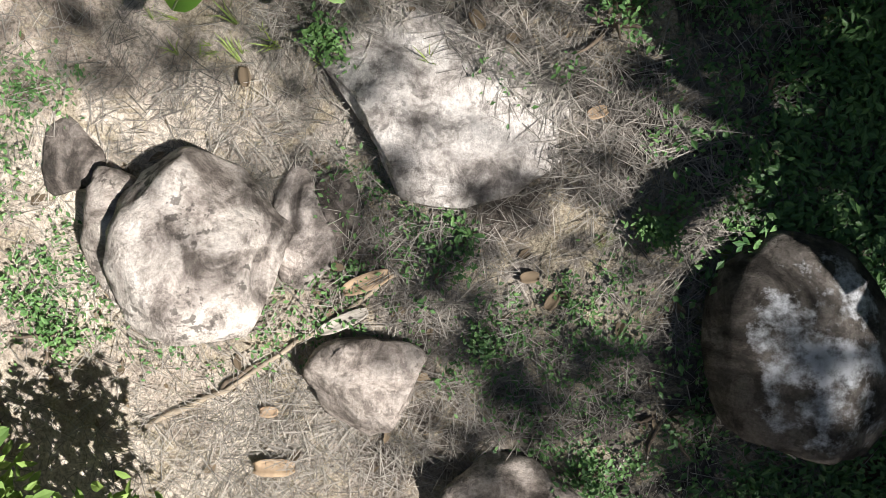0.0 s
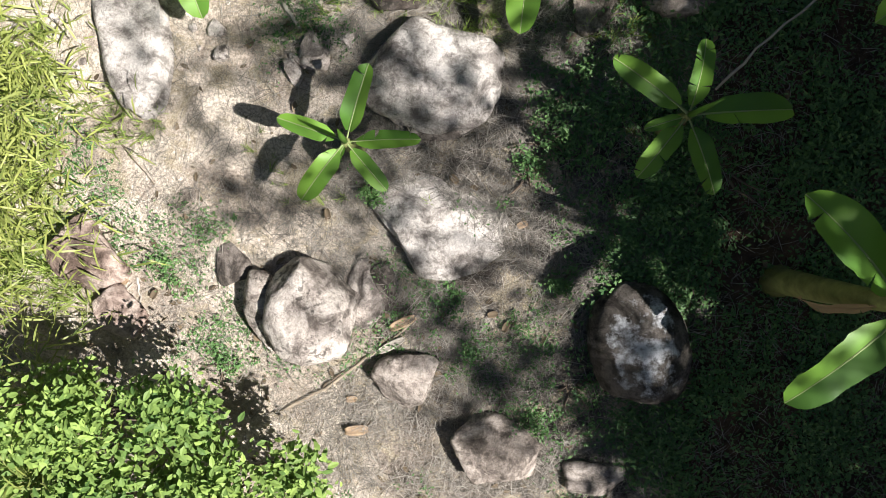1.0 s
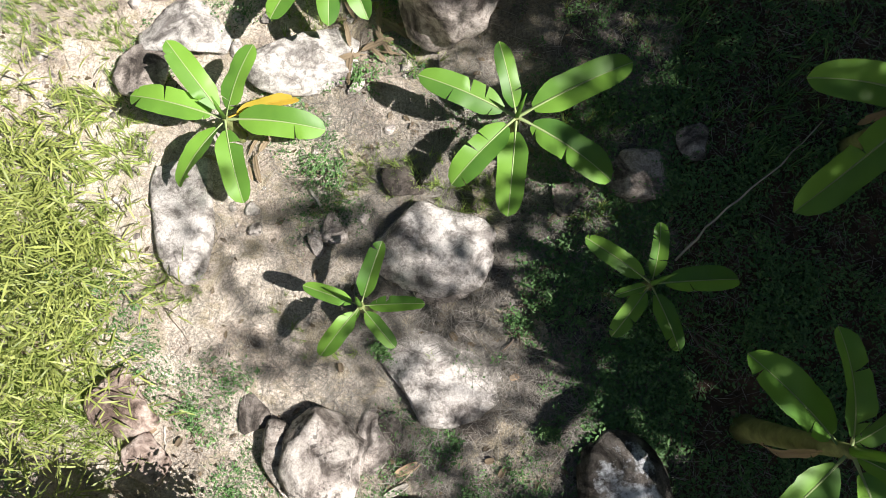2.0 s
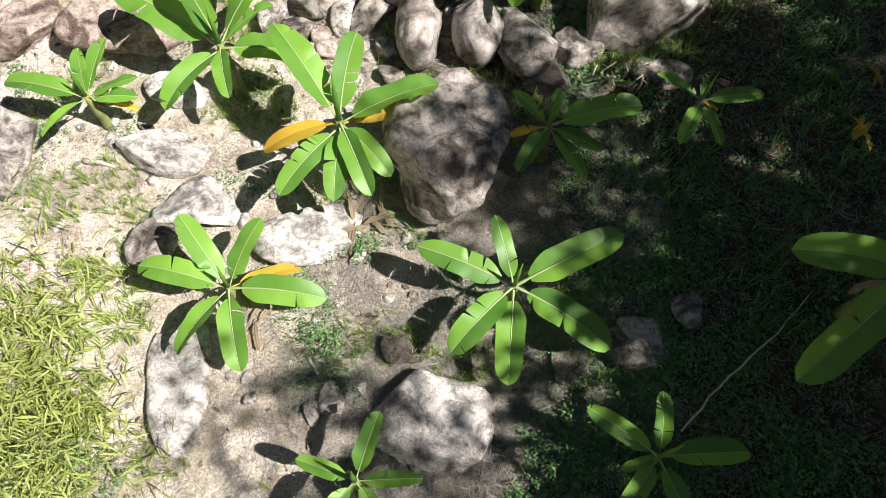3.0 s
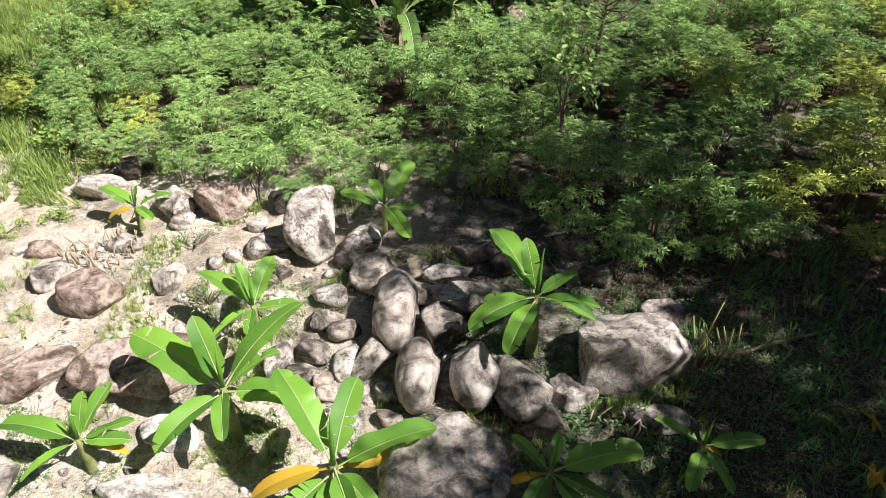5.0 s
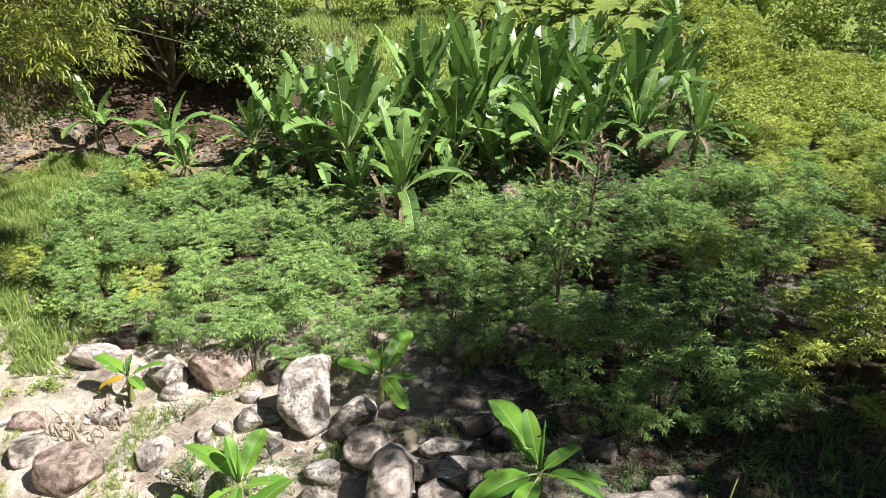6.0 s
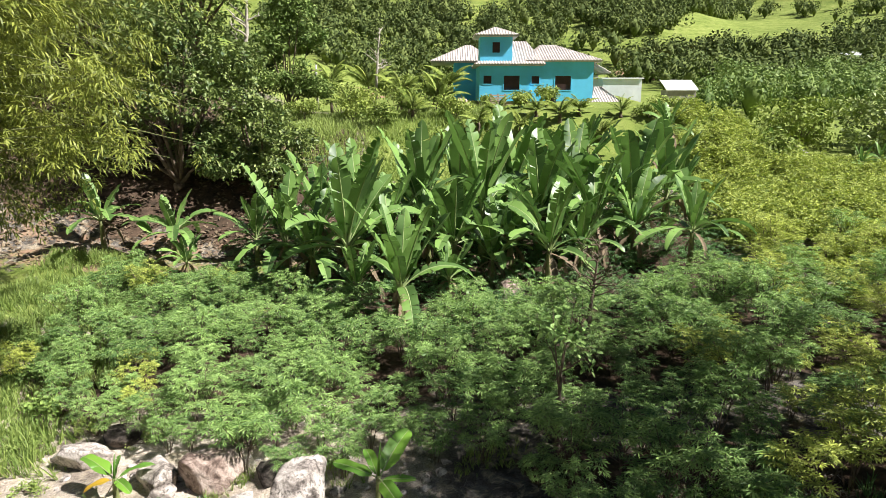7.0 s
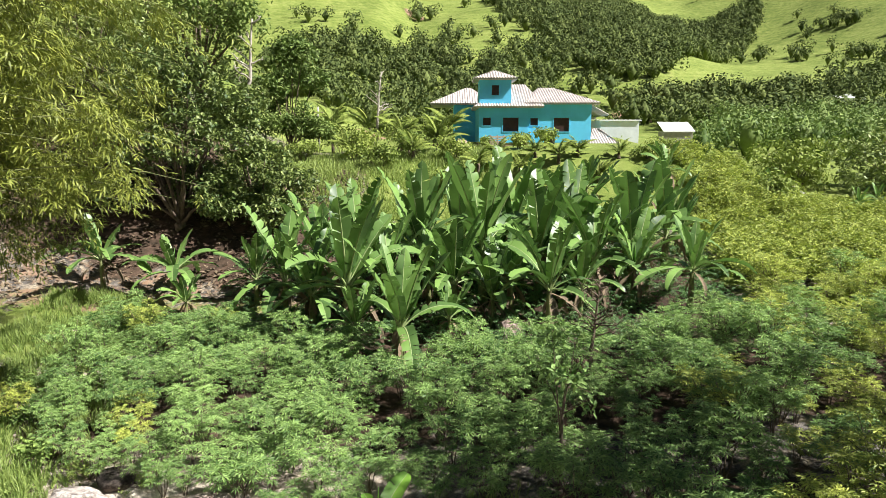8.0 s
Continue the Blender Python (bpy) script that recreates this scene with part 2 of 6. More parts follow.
SHRUB = leaf_material("shrub_leaf", (0.05, 0.13, 0.02), (0.25, 0.42, 0.06), 0.55, 0.16, 3.0, 0.25)
TREE_DARK = leaf_material("mango_leaf", (0.028, 0.075, 0.012), (0.25, 0.37, 0.06), 0.45, 0.08, 3.0, 0.3)
TREE_LIGHT = leaf_material("tree_leaf", (0.045, 0.11, 0.014), (0.22, 0.35, 0.055), 0.6, 0.1, 3.0, 0.2)
PALM = leaf_material("palm_leaf", (0.06, 0.13, 0.014), (0.30, 0.43, 0.055), 0.55, 0.16, 3.0, 0.25)
FOREST = leaf_material("forest_leaf", (0.022, 0.05, 0.010), (0.16, 0.24, 0.04), 0.8, 0.03, 0.15, 0.1)
STRAW = leaf_material("straw", (0.055, 0.060, 0.030), (0.37, 0.41, 0.20), 0.85, 0.08)
BARK = plain("bark", (0.15, 0.115, 0.085), 0.9, 0.5, 4.0, bump=0.6)
BARK_PALE = plain("pale_bark", (0.42, 0.38, 0.33), 0.9, 0.35, 4.0, bump=0.5)
DEADWOOD = plain("dead_wood", (0.34, 0.28, 0.21), 0.9, 0.4, 5.0, bump=0.6)
WALL_BLUE = plain("blue_wall_paint", (0.12, 0.56, 0.86), 0.8, 0.10, 0.9, bump=0.1)
WALL_WHITE = plain("white_render", (0.66, 0.69, 0.74), 0.85, 0.12, 1.2, bump=0.1)
WALL_GREY = plain("grey_blockwork", (0.30, 0.28, 0.25), 0.9, 0.2, 2.0)
PLINTH = plain("bare_plinth", (0.36, 0.27, 0.21), 0.9, 0.25, 1.5)
TILE = plain("pale_clay_tile", (0.50, 0.45, 0.42), 0.85, 0.28, 1.6, bump=0.3)
SHEET_GREY = plain("grey_roof_sheet", (0.30, 0.29, 0.28), 0.6, 0.3, 2.0, bump=0.1)
SHEET = plain("white_roof_sheet", (0.80, 0.81, 0.82), 0.5, 0.08, 0.8, bump=0.0)
WOOD_DARK = plain("dark_window_wood", (0.05, 0.025, 0.02), 0.5, 0.3, 3.0)
BRICK_RED = plain("red_brick_rubble", (0.42, 0.17, 0.11), 0.9, 0.3, 3.0)
BAMBOO_LOW = leaf_material("low_bamboo_leaf", (0.05, 0.10, 0.012), (0.30, 0.40, 0.06), 0.5, 0.2)
BLACK_PLASTIC = plain("black_plastic", (0.02, 0.02, 0.022), 0.4, 0.2, 3.0, bump=0.0)
CONCRETE = plain("concrete", (0.45, 0.44, 0.42), 0.9, 0.15, 3.0)
BARK_SLAB = plain("split_bark", (0.36, 0.26, 0.17), 0.8, 0.35, 9.0, bump=0.4)

# ---- builders ----
def mesh_of(bm, name, *mats, smooth=True):
    me = bpy.data.meshes.new(name)
    bm.to_mesh(me)
    bm.free()
    for m in mats:
        me.materials.append(m)
    if smooth:
        me.polygons.foreach_set("use_smooth", [True] * len(me.polygons))
    return me


def part(name, bm, mats, parent, label="", smooth=True):
    mats = mats if isinstance(mats, tuple) else (mats,)
    ob = new(name, mesh_of(bm, name, *mats, smooth=smooth))
    ob.parent = parent
    return tagged(ob, label)


def thing(name, at, label, category, group="", turn=0.0, kind=""):
    ob = new(name)
    ob.matrix_basis = pose(*at, 0, 0, turn)
    ob.empty_display_size = 0.2
    return tagged(ob, label, category, group, kind)


def box(bm, lo, hi, mat=0):
    vs = [bm.verts.new((x, y, z)) for z in (lo[2], hi[2]) for y in (lo[1], hi[1]) for x in (lo[0], hi[0])]
    for q in ((0, 2, 3, 1), (4, 5, 7, 6), (0, 1, 5, 4), (2, 6, 7, 3), (0, 4, 6, 2), (1, 3, 7, 5)):
        bm.faces.new([vs[k] for k in q]).material_index = mat


def tube(bm, points, radii, sides=7, mat=0, cap=True):
    """A round, tapering rod along points."""
    rings = []
    pts = [Vector(p) for p in points]
    side = None
    for k, p in enumerate(pts):
        way = (pts[min(k + 1, len(pts) - 1)] - pts[max(k - 1, 0)]).normalized()
        if side is None:
            side = way.orthogonal().normalized()
        side = (side - way * side.dot(way)).normalized()
        up = way.cross(side)
        rings.append([bm.verts.new(p + radii[k] * (math.cos(a) * side + math.sin(a) * up))
                      for a in (2 * math.pi * j / sides for j in range(sides))])
    for a, b in zip(rings, rings[1:]):
        for j in range(sides):
            bm.faces.new((a[j], a[(j + 1) % sides], b[(j + 1) % sides], b[j])).material_index = mat
    if cap:
        bm.faces.new(rings[0][::-1]).material_index = mat
        bm.faces.new(rings[-1]).material_index = mat


def wander(start, end, bend, n, rng):
    """Points of a crooked line from start to end."""
    a, b = Vector(start), Vector(end)
    out, drift = [], Vector((0, 0, 0))
    for k in range(n + 1):
        s = k / n
        drift += Vector((rng.uniform(-1, 1), rng.uniform(-1, 1), rng.uniform(-0.6, 0.6))) * bend / n
        out.append(a.lerp(b, s) + drift * math.sin(math.pi * min(1, s * 1.0 + 0.02)))
    return out


# ---- the land ----
def stretched(n, a, b, mid):
    return [mid + a * math.sinh(b * (2 * k / n - 1)) for k in range(n + 1)]


def cover_at(x, y):
    """Shares of grass, leaf-litter floor and bare red earth at a place."""
    n = noise.noise((x * 0.35, y * 0.35, 0.0))
    wx, wy = x + 1.6 * noise.noise((x * 0.3, y * 0.3, 7.0)), y + 1.6 * noise.noise((x * 0.3, y * 0.3, 11.0))
    grass = 0.14 + 0.25 * n
    grass += 0.26 * ramp(0.2, 2.2, wx) * ramp(10.0, 5.0, wy) + 0.25 * ramp(-3.6, -5.0, wx) * ramp(5.5, 3.5, wy)
    # field share darkens the soil colour for the shade between cassava plants
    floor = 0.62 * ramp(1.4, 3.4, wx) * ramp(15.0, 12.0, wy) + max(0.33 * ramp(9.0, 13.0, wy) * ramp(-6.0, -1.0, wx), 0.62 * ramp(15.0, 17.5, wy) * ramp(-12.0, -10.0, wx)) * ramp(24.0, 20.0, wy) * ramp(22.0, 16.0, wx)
    grass += 0.35 * ramp(14, 24, wy) * ramp(60, 50, y)
    bank = ramp(-3.0, -7.0, wx) * ramp(29.0, 32.0, wy) * ramp(50, 42, wy)
    floor += 0.7 * bank
    grass -= 0.5 * bank
    floor += 0.6 * ramp(-8.0, -5.0, wx) * ramp(10.5, 8.0, wx - 0.1 * y) * ramp(20.0, 22.0, wy) * ramp(37.0, 34.0, wy)
    red = 0.42 * ramp(-6.0, -9.0, wx) * ramp(26.5, 28.5, wy) * ramp(33, 30.5, wy)
    grass += 0.45 * ramp(-8.0, -4.0, wx) * ramp(36, 42, wy) + 0.8 * ramp(52, 62, y)
    if y > 95:
        red += 0.8 * ramp(0.55, 0.75, noise.noise((x * 0.045, y * 0.045, 5.0)) + 0.45 * ramp(26, 6, abs(y - 172) + 0.3 * abs(x - 48)))
    # alpha: pale soil on the left, painted darker towards the tree shade
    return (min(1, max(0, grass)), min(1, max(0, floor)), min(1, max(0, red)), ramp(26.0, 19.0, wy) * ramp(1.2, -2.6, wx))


def build_ground():
    xs, ys = stretched(330, 4.0, 6.2, 0.0), stretched(330, 4.5, 6.1, 5.0)
    verts = [(x, y, height(x, y) + (0.035 * noise.noise((x * 2.1, y * 2.1, 1.0)) + 0.012 * noise.noise((x * 7, y * 7, 2.0)) if abs(x) < 40 and abs(y) < 40 else 0))
             for y in ys for x in xs]
    n = len(xs)
    faces = [(j * n + i, j * n + i + 1, (j + 1) * n + i + 1, (j + 1) * n + i) for j in range(len(ys) - 1) for i in range(n - 1)]
    me = bpy.data.meshes.new("ground")
    me.from_pydata(verts, [], faces)
    me.polygons.foreach_set("use_smooth", [True] * len(faces))
    layer = me.color_attributes.new("cover", "FLOAT_COLOR", "POINT")
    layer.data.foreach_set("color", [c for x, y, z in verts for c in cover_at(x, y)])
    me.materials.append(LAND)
    return tagged(new("ground", me), "sandy soil slope with thin grass, rising to green hills", "ground", kind="structure")


build_ground()


# ---- boulders ----
def boulder(x, y, rx, ry, rz, turn, mat, label, seed, sink=0.3, lean=0.0, rough=0.16, fine=4, facets=8):
    rng = random.Random(seed)
    bm = bmesh.new()
    bmesh.ops.create_icosphere(bm, subdivisions=fine, radius=1.0)
    off = Vector((rng.uniform(-50, 50), rng.uniform(-50, 50), rng.uniform(-50, 50)))
    deep = 0.5 if facets > 5 else 0.72
    cuts = [(Vector((rng.gauss(0, 1), rng.gauss(0, 1), rng.gauss(0, 0.7))).normalized(), rng.uniform(deep, 0.86)) for _ in range(facets)]
    if facets > 5:
        cuts.append((Vector((rng.gauss(0, 0.22), rng.gauss(0, 0.22), 1)).normalized(), rng.uniform(0.5, 0.7)))
    shaped = []
    for v in bm.verts:
        p = v.co.copy()
        for n, d in cuts:
            over = p.dot(n) - d
            if over > 0:
                p -= n * over * 0.96
        ridge = 1 - abs(noise.noise(p * 2.2 - off)) * 2
        p *= 1 + 0.8 * rough * noise.noise(p * 1.3 + off) + 0.30 * rough * ridge + 0.35 * rough * noise.noise(p * 4.3 + off) + 0.20 * rough * noise.noise(p * 10 + off)
        shaped.append(p)
    # back to the full half sizes after the cuts
    fit = [((max(p[k] for p in shaped) - min(p[k] for p in shaped)) / 2, (max(p[k] for p in shaped) + min(p[k] for p in shaped)) / 2) for k in range(3)]
    for v, p in zip(bm.verts, shaped):
        v.co = Vector([(p[k] - fit[k][1]) / fit[k][0] * half for k, half in enumerate((rx, ry, rz))])
    ob = new("boulder", mesh_of(bm, "boulder", mat))
    ob.matrix_basis = pose(x, y, height(x, y) + rz * (1 - 2 * sink), lean, 0, turn)
    return tagged(ob, label, "boulder", "boulders on the slope")

# ---- leaves and plants ----
def template(kind):
    """Vertices and faces of one leaf, a unit long along x."""
    if kind == "blade":
        v = [(0, 0, 0), (0.3, 0.07, 0.03), (0.3, -0.07, 0.03), (0.7, 0.055, -0.03), (0.7, -0.055, -0.03), (1, 0, -0.14)]
        f = [(0, 2, 1), (1, 2, 4, 3), (3, 4, 5)]
    elif kind == "strap":
        v = [(0, 0, 0), (0.25, 0.035, 0.05), (0.25, -0.035, 0.05), (0.65, 0.032, 0.0), (0.65, -0.032, 0.0), (1, 0, -0.2)]
        f = [(0, 2, 1), (1, 2, 4, 3), (3, 4, 5)]
    elif kind == "straw":
        v = [(0, 0.012, 0), (0, -0.012, 0), (0.5, 0.014, 0.03), (0.5, -0.014, 0.03), (1, 0.008, 0), (1, -0.008, 0)]
        f = [(0, 1, 3, 2), (2, 3, 5, 4)]
    elif kind == "tuft":
        v, f = [], []
        for k in range(6):
            a, l, n = 1.05 * k, (1.0, 0.7, 0.85, 0.6, 0.95, 0.75)[k], len(v)
            c, s, lean = math.cos(a), math.sin(a), (0.15, 0.5, 0.3, 0.7, 0.4, 0.25)[k]
            for r, w, z in ((0.03, 0.02, 0), (0.03, -0.02, 0), (0.4 * lean * l, -0.016, 0.6 * l), (0.4 * lean * l, 0.016, 0.6 * l), (lean * l, 0, l * (1 - 0.35 * lean))):
                v.append((r * c - w * s, r * s + w * c, z))
            f += [(n, n + 1, n + 2, n + 3), (n + 3, n + 2, n + 4)]
    elif kind == "leaflet":
        v = [(0, 0, 0), (0.45, 0.26, 0.05), (1, 0, -0.1), (0.45, -0.26, 0.05)]
        f = [(0, 3, 2, 1)]
    elif kind == "oval":
        v = [(0, 0, 0), (0.35, 0.24, 0.05), (0.4, 0, 0), (0.35, -0.24, 0.05), (0.75, 0.17, -0.02), (0.75, -0.17, -0.02), (1, 0, -0.12)]
        f = [(0, 2, 1), (0, 3, 2), (2, 4, 1), (2, 3, 5), (2, 6, 4), (2, 5, 6)]
    elif kind == "palmate":
        v, f = [], []
        for k in range(7):
            a, l = radians(-126 + 42 * k), (0.6, 0.84, 0.97, 1.0, 0.97, 0.84, 0.6)[k]
            c, s, n = math.cos(a), math.sin(a), len(v)
            for r, w, z in ((0.04, 0, 0.03), (0.6 * l, 0.105, -0.01), (0.6 * l, -0.105, -0.01), (l, 0, -0.2)):
                v.append((r * c - w * s, r * s + w * c, z))
            f.append((n, n + 2, n + 3, n + 1))
    else:  # clump of small leaves, seen from afar
        v, f = [], []
        for k in range(4):
            a, n = 2.4 * k, len(v)
            c, s = math.cos(a), math.sin(a)
            for r, w, z in ((0.0, 0, 0), (0.5, 0.3, 0.1 * k), (1, 0, -0.1), (0.5, -0.3, 0.12)):
                v.append((r * c - w * s, r * s + w * c, z))
            f.append((n, n + 1, n + 2, n + 3))
    return np.array(v, float), f


def scatter(name, kind, places, sizes, rng, mat, droop=(-60, 20), yaws=None, roll=0.45):
    """One mesh of many leaves: a leaf at each place, turned at random, its tip tilted between the two angles of droop."""
    places, n = np.asarray(places, float).reshape(-1, 3), len(places)
    v, f = template(kind)
    yaw = rng.uniform(0, 2 * np.pi, n) if yaws is None else np.asarray(yaws)
    pit = np.radians(rng.uniform(droop[0], droop[1], n) if len(droop) == 2 else np.asarray(droop))
    rol = rng.normal(0, roll, n)
    cy, sy, cp, sp, cr, sr = np.cos(yaw), np.sin(yaw), np.cos(pit), np.sin(pit), np.cos(rol), np.sin(rol)
    size = np.asarray(sizes, float).reshape(-1, 1) if np.ndim(sizes) else np.full((n, 1), sizes)
    p = v[None] * size[:, :, None]
    y1, z1 = p[..., 1] * cr[:, None] - p[..., 2] * sr[:, None], p[..., 1] * sr[:, None] + p[..., 2] * cr[:, None]
    x2, z2 = p[..., 0] * cp[:, None] - z1 * sp[:, None], p[..., 0] * sp[:, None] + z1 * cp[:, None]
    x3, y3 = x2 * cy[:, None] - y1 * sy[:, None], x2 * sy[:, None] + y1 * cy[:, None]
    w = np.stack([x3, y3, z2], -1) + places[:, None, :]
    k = len(v)
    me = bpy.data.meshes.new(name)
    me.from_pydata(w.reshape(-1, 3).tolist(), [], [tuple(j * k + i for i in q) for j in range(n) for q in f])
    me.materials.append(mat)
    return me


def hang(name, me, parent, label=""):
    ob = new(name, me)
    ob.parent = parent
    return tagged(ob, label)


def arch(reach, rise, e0):
    """Length and droop of a leaf that leaves the crown at the angle e0 and ends so far out and up."""
    e0 = max(e0, math.atan2(rise, reach) + 0.12)
    lo, hi = 0.0, 4.2
    for _ in range(40):
        k = (lo + hi) / 2
        c = sum(math.cos(e0 - k * ((j + 0.5) / 30) ** 1.3) for j in range(30)) / 30
        s = sum(math.sin(e0 - k * ((j + 0.5) / 30) ** 1.3) for j in range(30)) / 30
        if c <= 0.02 or s / c < rise / reach:
            hi = k
        else:
            lo = k
    return reach / max(0.05, c), k, e0


def banana_leaf(bm, az, reach, rise, e0, wide, rng, start=(0, 0, 0), tears=0.2, stations=20, roll=None):
    length, k, e0 = arch(reach, rise, e0)
    out, side = Vector((math.cos(az), math.sin(az), 0)), Vector((-math.sin(az), math.cos(az), 0))
    roll = rng.uniform(-0.35, 0.35) if roll is None else roll
    half = 0.5 * wide * length
    phase, fold = rng.uniform(0, 6), rng.uniform(0.25, 0.6)
    p, rows = Vector(start), []
    for j in range(stations + 1):
        s = j / stations
        e = e0 - k * s ** 1.3
        t = out * math.cos(e) + Vector((0, 0, 1)) * math.sin(e)
        if j:
            p = p + t * length / stations
        n = side.cross(t) * -1
        sd, nn = side * math.cos(roll) + n * math.sin(roll), n * math.cos(roll) - side * math.sin(roll)
        u = (s - 0.13) / 0.87
        w = half * (0.0 if u <= 0 else min(1.0, (u / 0.22) ** 0.55) * (1 - max(0.0, (u - 0.52) / 0.48) ** 2.8) ** 0.6)
        rib = max(0.006, 0.022 * length * (1 - s) ** 0.8 * (0.55 if u > 0 else 0.75))
        rows.append((p.copy(), t, sd, nn, max(w, rib * 1.05), rib, s))
    inner = [[bm.verts.new(c + sd * q * rib + nn * rib * 0.6) for q in (-1, 1)] for c, t, sd, nn, w, rib, s in rows]
    keel = [bm.verts.new(c - nn * rib * 1.0) for c, t, sd, nn, w, rib, s in rows]
    for a, b, ka, kb in zip(inner, inner[1:], keel, keel[1:]):
        bm.faces.new((a[0], a[1], b[1], b[0])).material_index = 1
        bm.faces.new((a[0], b[0], kb, ka)).material_index = 1
        bm.faces.new((a[1], ka, kb, b[1])).material_index = 1
    for q in (-1, 1):
        def outer(j, shift=0.0, drop=0.0):
            c, t, sd, nn, w, rib, s = rows[j]
            wave = 0.12 * w * math.sin(11 * s + phase + 1.7 * q) + rng.uniform(-0.06, 0.06) * w
            return [bm.verts.new(c + t * (shift * f + 0.10 * w * f) + sd * q * (rib + (w - rib) * f * math.cos(0.3 * f + drop))
                                 + nn * (w * fold * f - w * (0.18 + drop) * f * f + wave * f * f)) for f in (0.5, 1.0)]
        first = next(j for j, r in enumerate(rows) if r[4] > r[5] * 1.3)
        prev = outer(first)
        for j in range(first + 1, len(rows)):
            here = outer(j)
            a, b = inner[j - 1][q > 0], inner[j][q > 0]
            for quad in ((a, b, here[0], prev[0]), (prev[0], here[0], here[1], prev[1])):
                bm.faces.new(quad if q < 0 else quad[::-1]).material_index = 0
            prev = here
            if rng.random() < tears and j < len(rows) - 1:
                prev = outer(j, 0.02 * length * rng.uniform(0.4, 1.6), rng.uniform(-0.1, 0.55))


def banana(x, y, stem, thick, leaves, label, seed, group="banana plants", lift=0.0, furled=True, dead=2, tears=0.06, wide=0.29, steep=0.72, lean=(0, 0), category="banana plant", green=None):
    """A banana plant: a leafy stem, each leaf by azimuth in degrees, reach and rise of its tip, then dead leaves that hang from the crown."""
    rng = random.Random(seed)
    plant = thing("banana_plant", (x, y, height(x, y) - 0.03 + lift), label, category, group)
    bm = bmesh.new()
    top = Vector((lean[0], lean[1], stem))
    tube(bm, [Vector((0, 0, 0)), top * 0.12, top * 0.45, top * 0.8, top * 1.02], [thick * 1.35, thick * 1.05, thick * 0.85, thick * 0.68, thick * 0.45], 10)
    for v in bm.verts:
        v.co += Vector((rng.uniform(-1, 1), rng.uniform(-1, 1), 0)) * thick * 0.08
    part("pseudostem", bm, BANANA_STEM, plant, "brown-green sheathed stem")
    for n, row in enumerate(leaves):
        az, reach, rise = row[:3]
        mat = row[3] if len(row) > 3 else (green or BANANA)
        fresh = mat in (BANANA, BANANA_GROVE)
        bm = bmesh.new()
        e0 = radians(rng.uniform(52, 70)) * steep if fresh else radians(rng.uniform(5, 25))
        e0 = min(e0, math.atan2(rise, max(0.12, reach)) + (rng.uniform(0.15, 0.42) if steep < 1 else rng.uniform(0.4, 0.75)))
        banana_leaf(bm, radians(az), max(0.12, reach), rise, e0, wide * rng.uniform(0.9, 1.12) * (1 if fresh else 0.75), rng, top * rng.uniform(0.9, 1.0), tears, roll=None)
        rib = bm.copy()
        bmesh.ops.delete(rib, geom=[q for q in rib.faces if q.material_index == 0], context="FACES")
        bmesh.ops.delete(bm, geom=[q for q in bm.faces if q.material_index == 1], context="FACES")
        for q in rib.faces:
            q.material_index = 0
        blade = part("leaf", bm, mat, plant, "" if fresh else "yellowed drooping leaf")
        part("midrib", rib, BANANA_RIB if fresh else mat, blade)
    if furled:
        bm = bmesh.new()
        h = stem * 0.5 + 0.25
        tube(bm, [top * 0.95, top + Vector((0.02, 0.01, h * 0.5)), top + Vector((0.05, 0.03, h))], [thick * 0.35, thick * 0.33, 0.006], 7)
        part("furled_leaf", bm, BANANA, plant, "pale rolled new leaf")
    for n in range(dead):
        bm = bmesh.new()
        banana_leaf(bm, rng.uniform(0, 6.28), 0.12 + 0.06 * stem, -0.5 * stem * rng.uniform(0.6, 1.1), radians(rng.uniform(-72, -50)), 0.16, rng, top * rng.uniform(0.75, 0.92), 0.4, 12, rng.uniform(-1.2, 1.2))
        part("dead_leaf", bm, LEAF_DEAD, plant, "dry brown hanging leaf")
    return plant


def crown_points(rng, blobs, count, hollow=0.55, bunch=1, loose=0.2):
    """Places near the skin of several round masses, in bunches: the outline of a leafy crown, with gaps between."""
    vol = np.array([b[3] * b[3] for b in blobs], float)
    twigs = max(1, count // bunch)
    pick = rng.choice(len(blobs), twigs, p=vol / vol.sum())
    d = rng.normal(size=(twigs, 3))
    d /= np.linalg.norm(d, axis=1)[:, None]
    r = hollow + (1 - hollow) * rng.random(twigs) ** 0.6
    b = np.array([q[:4] for q in blobs], float)[pick]
    flat = np.array([q[4] if len(q) > 4 else 0.8 for q in blobs])[pick]
    p = b[:, :3] + d * (b[:, 3] * r)[:, None] * np.stack([np.ones(twigs), np.ones(twigs), flat], 1)
    # ragged: leave out what falls in the gaps of a coarse noise
    keep = [noise.noise(Vector(q) * (1.1 / max(0.5, s * 0.55))) > -0.22 for q, s in zip(p, b[:, 3])]
    p = p[np.array(keep)]
    if bunch > 1:
        p = np.repeat(p, bunch, axis=0)
        p = p + rng.normal(size=p.shape) * loose * np.array([1.0, 1.0, 0.6])
    return p


